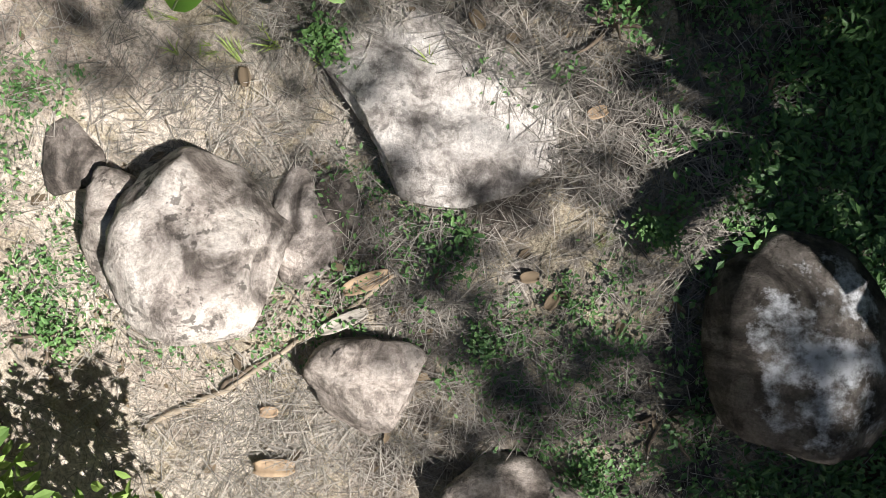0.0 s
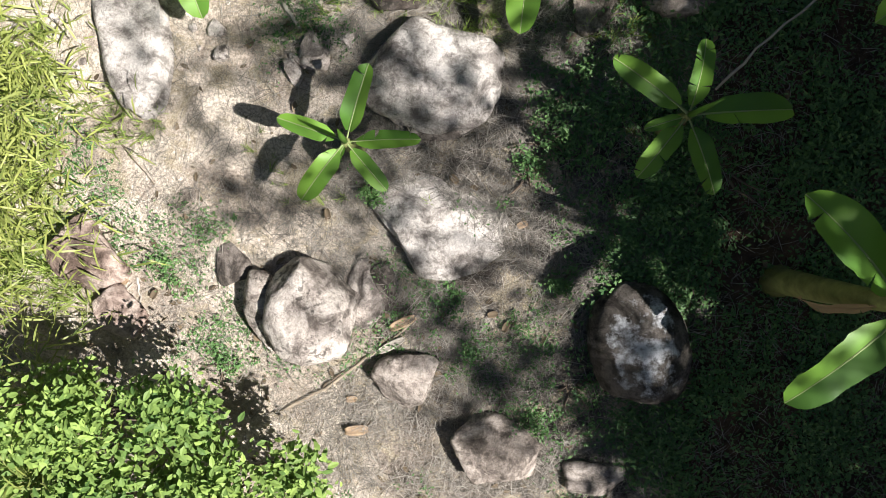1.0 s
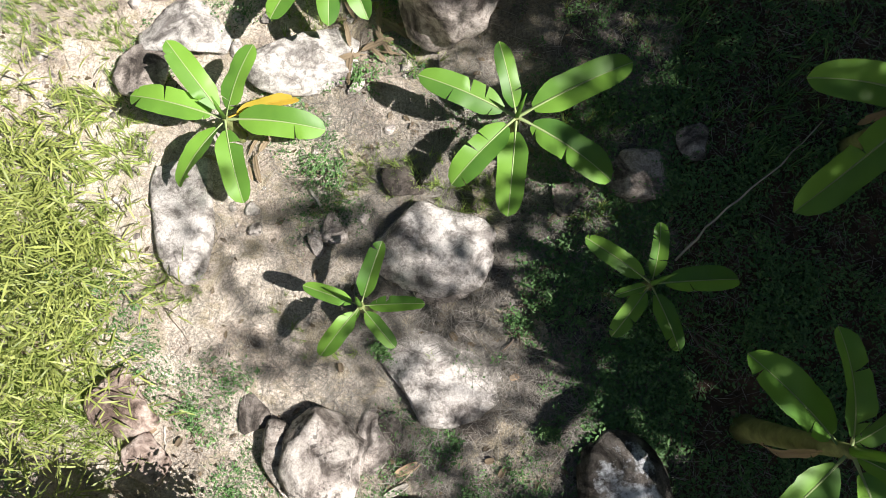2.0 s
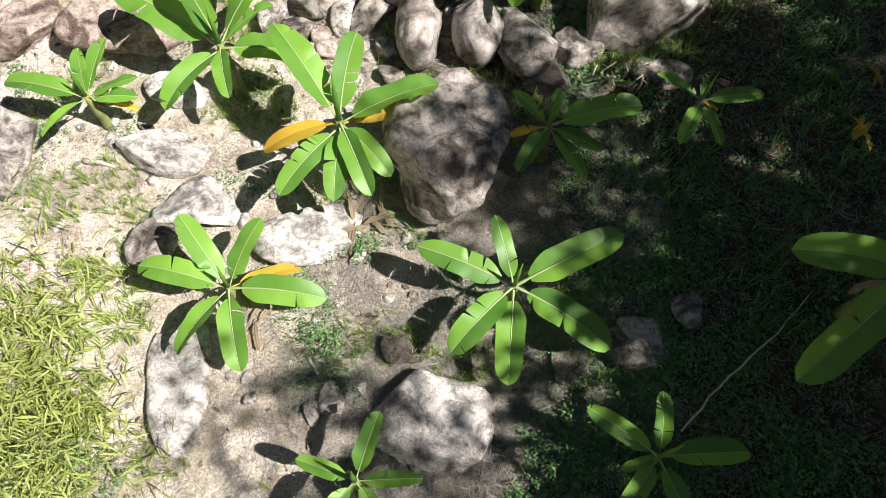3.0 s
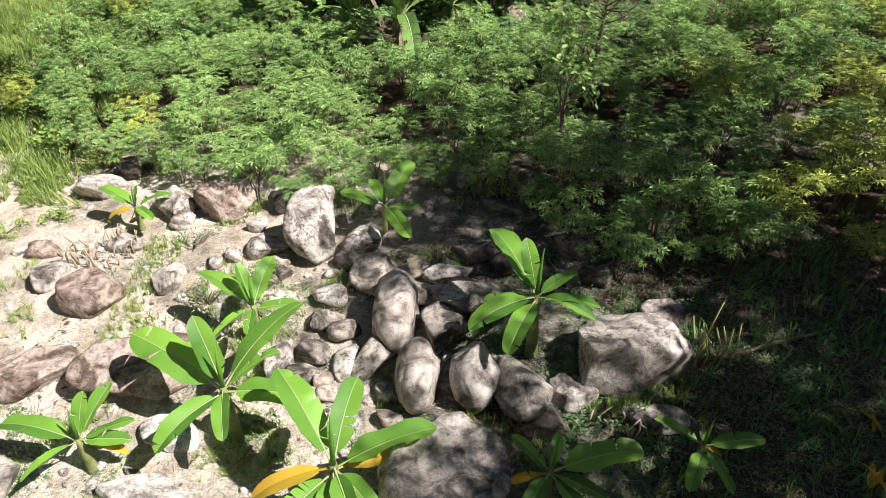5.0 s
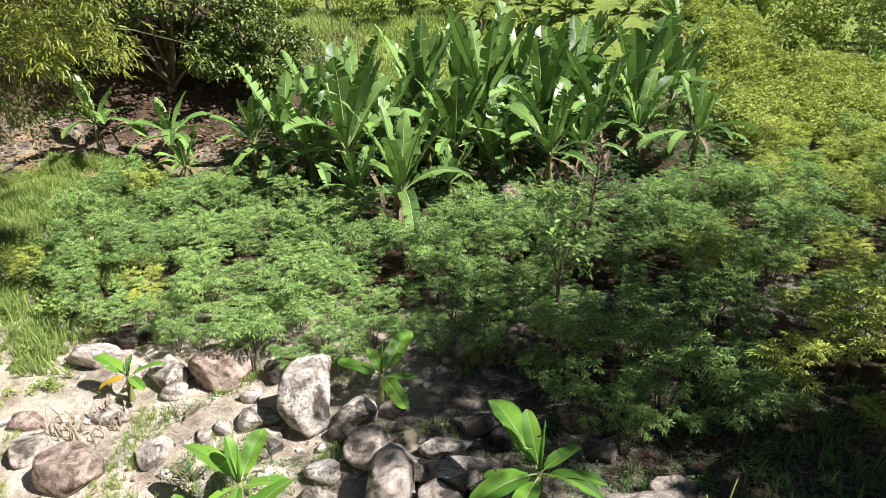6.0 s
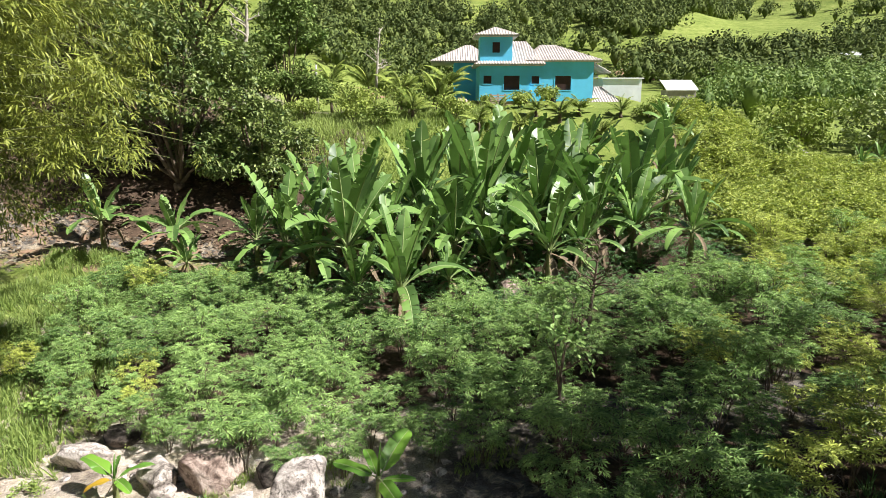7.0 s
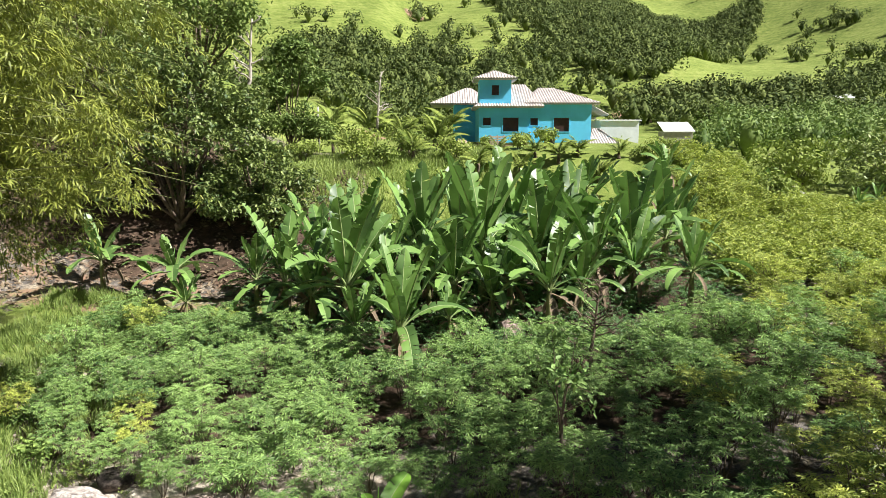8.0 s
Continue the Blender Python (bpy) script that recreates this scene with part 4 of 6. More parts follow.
for which, x, y, scale, turn in (
        (3, 1.4, 34.5, 0.85, 140), (2, 3.4, 36.0, 0.8, 25), (3, 6.6, 35.0, 0.8, 205), (2, 9.8, 35.5, 0.85, 290), (3, -0.6, 36.5, 0.7, 115), (2, 12.0, 34.0, 0.8, 66),
        (3, 11.6, 38.5, 0.75, 180), (2, 8.4, 39.5, 0.75, 80), (2, 13.5, 41.0, 0.7, 15)):
    grove_copy(which, x, y, scale, turn)
# two plants and a sucker on the path at the foot of the bank, and far plants beyond the field
for which, x, y, scale, turn in (
        (2, -10.6, 27.2, 0.48, 90), (3, 27.6, 44.5, 0.6, 10), (3, 30.5, 47.0, 0.55, 130), (2, 24.5, 50.0, 0.42, 250), (1, 22.5, 49.0, 0.3, 60),
        (2, 19.0, 47.5, 0.36, 310), (3, 16.5, 46.0, 0.38, 200), (2, 21.0, 51.0, 0.3, 20), (1, 26.5, 54.0, 0.4, 100)):
    grove_copy(which, x, y, scale, turn)
spreading_plant(-15.2, 29.6, 4.5, 306, "banana plant with level arching leaves below the bank", 8, 3)
spreading_plant(-11.8, 29.2, 4.3, 307, "banana plant with level arching leaves below the bank", 9, 3)


# ---- cassava ----
def cassava_mesh(seed, tall, kind_mat):
    """A shrub of forking stems, each shoot ending in a rosette of palmate leaves on long stalks."""
    rng, nrng = random.Random(seed), np.random.default_rng(seed)
    bm = bmesh.new()
    shoots = []
    for k in range(4):
        a, r = 1.57 * k + rng.uniform(-0.4, 0.4), rng.uniform(0.25, 0.6)
        mid = Vector((0.4 * r * math.cos(a), 0.4 * r * math.sin(a), tall * rng.uniform(0.32, 0.5)))
        tube(bm, wander((0.05 * math.cos(a), 0.05 * math.sin(a), 0), mid, 0.08, 3, rng), [0.018, 0.016, 0.014, 0.012], 5)
        for j in range(3):
            b = a + (j - 1) * 1.1 + rng.uniform(-0.5, 0.5)
            out = rng.uniform(0.15, 0.62)
            end = mid + Vector((out * math.cos(b), out * math.sin(b), tall * rng.uniform(0.1, 0.55) * (1.1 - 0.5 * out)))
            tube(bm, wander(mid, end, 0.05, 3, rng), [0.011, 0.009, 0.008, 0.006], 4)
            shoots.append((mid, end))
    spots, yaws, tilt, sizes = [], [], [], []
    for a, b in shoots:
        way = (b - a).normalized()
        for k in range(13):
            s = k / 12
            ang = 2.4 * k + rng.uniform(-0.3, 0.3)
            reach = 0.04 + 0.2 * s ** 0.7 * rng.uniform(0.7, 1.2)
            at = b - way * (0.30 * s * s) + Vector((reach * math.cos(ang), reach * math.sin(ang), 0.06 - 0.10 * s))
            spots.append(tuple(at))
            yaws.append(ang)
            tilt.append(28 - 62 * s + rng.uniform(-12, 12))
            sizes.append(rng.uniform(0.085, 0.125) + 0.065 * math.sin(math.pi * min(1, s + 0.15)))
    stems = mesh_of(bm, "branching_stem", BARK)
    leaves = scatter("foliage", "palmate", spots, sizes, nrng, kind_mat, tilt, yaws, 0.2)
    return stems, leaves


CASSAVA_STOCK = [cassava_mesh(400 + k, (1.35, 1.6, 1.8, 1.5, 1.7)[k], CASSAVA) for k in range(5)]
CASSAVA_SUNNY = [cassava_mesh(410 + k, (1.3, 1.5, 1.7, 1.6)[k], CASSAVA_SUN) for k in range(4)]


def cassava(x, y, rng, sunny, scale):
    stems, leaves = rng.choice(CASSAVA_SUNNY if sunny else CASSAVA_STOCK)
    t = thing("cassava_plant", (x, y, height(x, y) - 0.04), "yellow-green cassava shrub in the field" if sunny else "leafy blue-green cassava shrub with thin stems", "cassava shrub", "cassava field", rng.uniform(0, 360))
    t.scale = (scale, scale, scale * rng.uniform(0.9, 1.1))
    hang("branching_stem", stems, t)
    hang("foliage", leaves, t)


def field_share(x, y):
    """How thickly cassava stands at a place."""
    if x < 1.8:
        low = 13.4 + 1.3 * ramp(-3.0, -8.0, x) + (2.8 * ramp(-8.0, -11.0, x))
        high = 23.0 + 2.5 * ramp(-4.0, -9.0, x)
        if x < -12.5 or not low < y < high or (x > -3.5 and y > 22.0) or (-2.3 < x < -0.4 and y > 19.4):
            return 0.0
        return 1.0
    if not 10.6 + 1.2 * ramp(3.5, 1.5, x) < y < 45.5 or x > 0.7 * y + 4:
        return 0.0
    if y > 21.5 + 3.5 * ramp(6.0, 12.0, x) and x < 8.0 + 0.16 * y:
        return 0.0
    return 1.0


rng = random.Random(77)
planted = 0
for j in range(64):
    for k in range(90):
        step = 0.92
        x, y = -13.0 + step * k + rng.uniform(-0.35, 0.35), 10.0 + step * j + rng.uniform(-0.35, 0.35)
        if planted >= 330 or y > 27.5 or rng.random() > field_share(x, y) * 0.84 or x > 0.7 * y + 2.5:
            continue
        near_right = ramp(5.0, 11.0, x - 0.2 * (y - 14))
        cassava(x, y, rng, rng.random() < max(near_right * 0.75, 0.1 * ramp(-5.0, -8.0, x)), rng.uniform(0.62, 1.2))
        planted += 1


def far_field():
    """The far part of the field, too many plants to count."""
    rng, nrng = random.Random(78), np.random.default_rng(78)
    spots = []
    for k in range(2100):
        x, y = rng.uniform(8.0, 38.0), rng.uniform(24.0, 46.5)
        if field_share(x, y) == 0 or (y < 27.5 and x < 0.7 * y + 2.5):
            continue
        z = height(x, y)
        top = rng.uniform(0.9, 1.7) * (1 + 0.5 * noise.noise((x * 0.5, y * 0.5, 3)))
        for _ in range(56):
            a, r = rng.uniform(0, 6.283), 0.62 * math.sqrt(rng.random())
            spots.append((x + r * math.cos(a), y + r * math.sin(a), z + top * (1 - 0.9 * r * r) * rng.uniform(0.55, 1.0)))
    me = scatter("far_cassava", "clump", spots, nrng.uniform(0.08, 0.17, len(spots)), nrng, CASSAVA_SUN, (-40, 15))
    tagged(new("far_cassava", me), "dense yellow-green cassava field stretching away", "cassava field", kind="stuff")


far_field()


def undergrowth():
    """Leafy weeds and seedlings that fill the floor between the banana stems."""
    rng, nrng = random.Random(79), np.random.default_rng(79)
    spots = []
    for k in range(900):
        x, y = rng.uniform(-9.5, 13.0), rng.uniform(20.5, 37.0)
        if x > 7.5 + 0.16 * y or rng.random() > 0.35 + 0.9 * ramp(-0.15, 0.25, noise.noise((x * 0.6, y * 0.6, 40.0))):
            continue
        z, top = height(x, y), rng.uniform(0.25, 1.0)
        for _ in range(26):
            spots.append((x + rng.gauss(0, 0.32), y + rng.gauss(0, 0.32), z + top * rng.uniform(0.15, 1.0)))
    me = scatter("undergrowth", "palmate", spots, nrng.uniform(0.09, 0.2, len(spots)), nrng, WEED, (-40, 15))
    tagged(new("undergrowth", me), "leafy green undergrowth between the banana stems", "undergrowth", kind="stuff")


undergrowth()


# ---- trees ----
# tall trees out of view beside the slope, whose crowns throw the shade
shade = []
# seeds 508 and up: thin high crowns added to shade single ground patches
for x, y, tall, spread, seed, n in ((14.6, -3.7, 14.5, 6.0, 501, 18000), (13.8, 1.2, 16.0, 4.9, 502, 11500), (16.2, 10.7, 23.5, 5.6, 503, 4000), (14.1, -0.7, 15.5, 4.5, 506, 9000), (16.6, 6.4, 16.5, 4.0, 507, 3000),
                                    (20.0, 15.2, 18.0, 5.0, 504, 250), (12.0, -3.3, 13.0, 3.0, 505, 7000), (13.8, 1.4, 21.5, 2.1, 508, 3800), (11.2, -2.7, 21.5, 1.9, 509, 850), (13.2, -5.5, 21.5, 1.7, 519, 380),
                                    (11.9, 4.7, 21.5, 2.4, 529, 560), (13.8, 7.6, 21.5, 3.0, 530, 4600), (16.7, -2.6, 21.5, 2.0, 531, 2300), (18.1, 2.4, 21.5, 2.3, 533, 4200), (19.1, 5.2, 21.5, 2.1, 534, 2600), (15.0, -5.5, 21.5, 1.6, 532, 800)):
    shade.append(tree(x, y, tall, spread, "unseen tall leafy tree that shades the boulder slope", seed, 0.36 if seed < 508 else 0.24, TREE_DARK, BARK, n, low=0.42 if seed < 508 else 0.75, trunk=0.32 if seed < 508 else 0.06, blobs=18, group="shade trees"))
# unseen copies added beside and behind, to block sky light from the slope
for which, x, y, turn in ((4, 22, -9, 40), (2, 24, 1, 130), (4, 27, 11, 220), (4, 11, -15, 80), (4, -2, -18, 310), (4, -13, -14, 20), (4, 18, -16, 170), (4, 30, 20, 60)):
    copy_thing(shade[which], pose(x, y, height(x, y) - 0.05, 0, 0, turn))
# wooded bank
tree(-13.3, 34.0, 10.5, 4.8, "dense mango tree on the wooded bank", 510, 0.24, TREE_DARK, BARK, 26000, low=0.05, trunk=0.24, blobs=18, group="bank trees")
tree(-9.6, 35.0, 8.2, 3.2, "dense mango tree on the wooded bank", 511, 0.24, TREE_DARK, BARK, 16000, low=0.04, trunk=0.2, blobs=14, group="bank trees")
tree(-18.5, 37.0, 14.5, 5.2, "tall dark tree on the wooded bank", 512, 0.27, TREE_DARK, BARK, 24000, low=0.1, trunk=0.28, blobs=16, group="bank trees")
tree(-24.5, 36.0, 14.0, 5.5, "tall dark tree on the wooded bank", 513, 0.28, TREE_DARK, BARK, 15000, low=0.25, trunk=0.28, blobs=14, group="bank trees")
tree(-15.5, 44.0, 16.0, 5.5, "tall light green tree behind the bank", 514, 0.28, TREE_LIGHT, BARK, 16000, low=0.3, trunk=0.28, blobs=15, group="bank trees")
tree(-10.8, 48.0, 9.5, 2.6, "round-headed tree near the house lawn", 515, 0.28, TREE_LIGHT, BARK, 9000, low=0.1, trunk=0.18, blobs=9, group="bank trees")
tree(-21.0, 52.0, 19.0, 6.0, "tall dark tree behind the bank", 516, 0.32, TREE_DARK, BARK, 14000, low=0.3, trunk=0.3, blobs=15, group="bank trees")
# right edge of the valley
tree(38.0, 55.0, 6.0, 6.0, "broad tree beyond the field", 520, 0.42, TREE_DARK, BARK, 6000, low=0.15, trunk=0.2, blobs=15, group="field trees", flat=0.6)
tree(46.0, 60.0, 7.5, 7.0, "broad tree beyond the field", 521, 0.45, TREE_DARK, BARK, 6000, low=0.15, trunk=0.2, blobs=15, group="field trees", flat=0.6)
tree(29.5, 56.0, 4.6, 3.6, "round yellow-green tree beyond the field", 522, 0.38, PALM, BARK, 4000, low=0.15, trunk=0.14, blobs=10, group="field trees")
tree(20.0, 41.5, 2.7, 1.5, "small yellow-green bush at the edge of the field", 523, 0.28, PALM, BARK, 1800, low=0.1, trunk=0.06, blobs=8, group="field trees")
tree(34.0, 47.5, 2.6, 2.0, "round green bush at the edge of the field", 524, 0.3, TREE_LIGHT, BARK, 2200, low=0.1, trunk=0.06, blobs=8, group="field trees")
tree(39.0, 49.0, 3.4, 2.8, "round green bush at the edge of the field", 525, 0.3, TREE_LIGHT, BARK, 2600, low=0.1, trunk=0.06, blobs=9, group="field trees")


def bamboo(x, y, culms, tall, lean, spread, label, seed, leaf=0.2, sprays=110, mat=None, width=0.028, bow=1.75, fan=9):
    """A clump of bamboo: arching culms, each with twigs that end in sprays of narrow hanging leaves."""
    rng, nrng = random.Random(seed), np.random.default_rng(seed)
    t = thing("bamboo_clump", (x, y, height(x, y) - 0.05), label, "bamboo")
    spots, yaws, sizes, tilt = [], [], [], []
    for c in range(culms):
        a = rng.uniform(0, 6.283)
        h = tall * rng.uniform(0.6, 1.05)
        base = Vector((rng.gauss(0, 0.5), rng.gauss(0, 0.5), 0))
        out = Vector((lean[0] + spread * math.cos(a) * rng.random(), lean[1] + spread * math.sin(a) * rng.random(), 0))
        pts = [base + out * (k / 10) ** 1.8 + Vector((0, 0, h * math.sin(bow * k / 10))) for k in range(11)]
        bm = bmesh.new()
        tube(bm, pts, [width * (1.05 - 0.09 * k) for k in range(11)], 6)
        part("culm", bm, BANANA_STEM, t)
        for k2 in range(sprays):
            if k2 % 11 == 0:
                s = rng.uniform(0.25, 1.0)
                k = min(9, int(s * 10))
                p = pts[k].lerp(pts[k + 1], s * 10 - k)
                b0 = rng.uniform(0, 6.283)
                r = rng.uniform(0.15, 1.0) * (0.25 + 0.07 * tall)
                knot = p + Vector((r * math.cos(b0), r * math.sin(b0), -0.4 * r + rng.uniform(-0.1, 0.3) * tall * 0.1))
            b = b0 + rng.gauss(0, 1.0)
            way = Vector((math.cos(b), math.sin(b), -0.55))
            tip = knot + Vector((rng.gauss(0, 1.0), rng.gauss(0, 1.0), rng.gauss(0, 0.8))) * leaf * 1.1 + way * leaf
            for j in range(fan):
                u = j / (fan - 1)
                spots.append(tip - way * leaf * 1.6 * u + Vector((rng.gauss(0, 0.1), rng.gauss(0, 0.1), rng.gauss(0, 0.05))) * leaf)
                yaws.append(b + (1 if j % 2 else -1) * (0.25 + 1.1 * u) * rng.uniform(0.5, 1.3))
                sizes.append(leaf * rng.uniform(0.75, 1.25))
                tilt.append(rng.uniform(-68, 18) if width > 0.02 else rng.uniform(-35, 50))
    hang("foliage", scatter("foliage", "blade" if width > 0.02 else "strap", [tuple(s) for s in spots], sizes, nrng, mat or BAMBOO, tilt, yaws, 0.35), t)
    return t


TALL_BAMBOO = "tall arching bamboo clump with yellow-green leaves"
bamboo(-14.6, 12.6, 34, 12.0, (6.4, 5.0), 3.0, TALL_BAMBOO, 540, 0.23, 145, width=0.04, bow=2.0)
bamboo(-18.5, 19.5, 38, 14.0, (8.0, 3.0), 3.6, TALL_BAMBOO, 541, 0.23, 145, width=0.04, bow=1.95)
bamboo(-16.0, 17.5, 30, 9.5, (4.6, 1.8), 1.8, "bamboo clump with hanging yellow-green leaves", 542, 0.23, 145, width=0.035, bow=2.15)
LOW_BAMBOO = "low bright green bamboo thicket on the slope"
for k, (x, y, culms, tall) in enumerate(((-5.3, 2.3, 20, 0.75), (-6.0, 3.4, 18, 0.7), (-6.3, 0.7, 18, 0.9), (-5.2, 0.9, 12, 0.7), (-7.0, 2.2, 16, 0.9), (-7.2, 4.3, 8, 0.6))):
    bamboo(x, y, culms, tall, (0.1, 0.0), 0.55, LOW_BAMBOO, 543 + k, 0.30, 8, BAMBOO_LOW, 0.008, 1.6, 6)


def shrub(x, y, tall, wide, label, seed, leaf=0.13, count=1500, kind="oval", mat=None, category="shrub", group="shrubs"):
    rng, nrng = random.Random(seed), np.random.default_rng(seed)
    t = thing("shrub", (x, y, height(x, y) - 0.04), label, category, group)
    masses = [(wide * rng.uniform(-0.7, 0.7), wide * rng.uniform(-0.7, 0.7), tall * rng.uniform(0.45, 0.8), wide * rng.uniform(0.3, 0.48), 0.7) for _ in range(9)]
    bm = bmesh.new()
    for m in masses:
        tube(bm, wander((0, 0, 0), m[:3], 0.2 * wide, 4, rng), [0.02, 0.018, 0.015, 0.011, 0.007], 5)
    part("branching_stem", bm, BARK, t)
    p = crown_points(nrng, masses, count, 0.5, 7, leaf * 0.8)
    hang("foliage", scatter("foliage", kind, p, leaf * nrng.uniform(0.6, 1.3, len(p)), nrng, mat or SHRUB, (-70, 30)), t)
    return t


for k, (x, y, tall, wide) in enumerate(((-3.3, -1.7, 2.3, 1.0), (-2.3, -2.3, 2.1, 0.9), (-4.2, -1.6, 2.5, 0.9), (-3.2, -2.8, 2.4, 1.1))):
    shrub(x, y, tall, wide, "tall bright green shrub with small oval leaves", 560 + k, 0.105, 3300, "oval")
for k, (x, y, tall, wide) in enumerate(((-11.6, 18.2, 0.9, 0.8), (-12.8, 20.0, 0.8, 0.9), (-11.9, 22.3, 1.0, 0.9), (-13.6, 24.0, 0.7, 0.9), (-10.6, 24.6, 0.8, 0.8), (-9.2, 25.6, 0.9, 0.8), (-12.2, 25.8, 0.6, 0.8), (-10.4, 16.6, 0.6, 0.6))):
    shrub(x, y, tall, wide, "rough yellow-green bush beside the cassava", 850 + k, 0.13, 900, "oval", SHRUB, "bush", "field bushes")
for k, (x, y, tall, wide) in enumerate(((-8.6, 15.7, 0.45, 0.6), (-9.7, 14.7, 0.4, 0.6), (-7.2, 15.3, 0.35, 0.5), (-9.9, 12.9, 0.3, 0.5), (-8.9, 13.6, 0.25, 0.4))):
    shrub(x, y, tall, wide, "low yellow-green weeds at the edge of the field", 870 + k, 0.07, 800, "oval", GRASS_LUSH, "weed patch", "weed patches")
for k, (x, y, tall, wide) in enumerate(((-10.8, 47.2, 4.6, 2.0), (-9.4, 48.6, 3.4, 1.6), (-12.6, 46.5, 3.8, 1.8))):
    shrub(x, y, tall, wide, "dense leafy shrub at the edge of the house lawn", 565 + k, 0.24, 3600, "oval", TREE_LIGHT, group="lawn shrubs")
bamboo(-5.4, -2.0, 16, 1.8, (0.2, 0.2), 0.8, LOW_BAMBOO, 552, 0.3, 14, BAMBOO_LOW, 0.010, 1.6, 7)
for k, (x, y, tall, wide) in enumerate(((0.85, 1.35, 0.30, 0.34), (1.05, 1.75, 0.25, 0.3), (-1.8, 3.5, 0.28, 0.36), (-1.3, 4.7, 0.2, 0.45), (-0.2, 5.7, 0.2, 0.42), (2.9, 8.2, 0.25, 0.4), (-4.6, 10.5, 0.5, 0.6),
                                         (-5.4, 12.2, 0.4, 0.7), (-0.95, 1.15, 0.22, 0.2), (-0.1, -0.2, 0.16, 0.3), (0.2, -0.75, 0.14, 0.3), (1.25, 0.1, 0.25, 0.22), (-3.5, 0.1, 0.18, 0.3), (-2.9, -1.0, 0.2, 0.35), (1.4, 2.4, 0.2, 0.4), (1.9, 0.9, 0.2, 0.5), (1.5, -1.2, 0.2, 0.45), (0.9, -1.7, 0.25, 0.3), (2.9, 0.2, 0.22, 0.5), (3.1, 1.4, 0.25, 0.6))):
    shrub(x, y, tall, wide, "low leafy green weed patch on the soil", 570 + k, 0.045, 520, "oval", WEED, "weed patch", "weed patches")


# ---- the blue house on its terrace ----
def slab_wall(bm, x0, x1, z0, z1, y, deep, holes=()):
    """A wall that faces -y, with openings cut through it: x0, x1, z0, z1 each."""
    xs = sorted({x0, x1, *(h[0] for h in holes), *(h[1] for h in holes)})
    zs = sorted({z0, z1, *(h[2] for h in holes), *(h[3] for h in holes)})
    for xa, xb in zip(xs, xs[1:]):
        for za, zb in zip(zs, zs[1:]):
            if not any(h[0] <= xa and xb <= h[1] and h[2] <= za and zb <= h[3] for h in holes):
                box(bm, (xa, y, za), (xb, y + deep, zb))
    bmesh.ops.remove_doubles(bm, verts=bm.verts, dist=0.001)


def tiled_slope(bm, a, b, up, r0, r1, pitch=0.21):
    """A tiled roof slope: eave from a to b, up to the ridge, which spans the shares r0 to r1 of the eave; rounded tile rows run down it."""
    a, b, up = Vector(a), Vector(b), Vector(up)
    n = max(6, int((b - a).length / pitch * 4))
    nor = (b - a).cross(up).normalized()
    if nor.z < 0:
        nor = -nor
    cols = []
    for k in range(n + 1):
        u = k / n
        h = min(1.0, u / r0 if r0 > 0 else 1.0, (1 - u) / (1 - r1) if r1 < 1 else 1.0)
        wave = 0.04 * math.sin(2 * math.pi * u * (b - a).length / pitch)
        cols.append([bm.verts.new(a.lerp(b, u) + up * h * j / 5 + nor * (wave - 0.012 * (j % 2))) for j in range(6)])
        cols[-1].append(bm.verts.new(a.lerp(b, u) + nor * (wave - 0.10)))
    for p, q in zip(cols, cols[1:]):
        for j in range(5):
            if (p[j].co - p[j + 1].co).length + (q[j].co - q[j + 1].co).length > 1e-4:
                bm.faces.new((p[j], q[j], q[j + 1], p[j + 1]))
        bm.faces.new((p[6], q[6], q[0], p[0]))


def hip_roof(x0, x1, y0, y1, eave, ridge, rx0, rx1):
    bm = bmesh.new()
    ym, rise, w = (y0 + y1) / 2, ridge - eave, x1 - x0
    f0, f1 = (rx0 - x0) / w, (rx1 - x0) / w
    tiled_slope(bm, (x0, y0, eave), (x1, y0, eave), (0, ym - y0, rise), f0, f1)
    tiled_slope(bm, (x1, y1, eave), (x0, y1, eave), (0, ym - y1, rise), 1 - f1, 1 - f0)
    tiled_slope(bm, (x0, y1, eave), (x0, y0, eave), (rx0 - x0, 0, rise), 0.5, 0.5)
    tiled_slope(bm, (x1, y0, eave), (x1, y1, eave), (rx1 - x1, 0, rise), 0.5, 0.5)
    box(bm, (x0 + 0.06, y0 + 0.06, eave - 0.14), (x1 - 0.06, y1 - 0.06, eave - 0.10))
    return bm


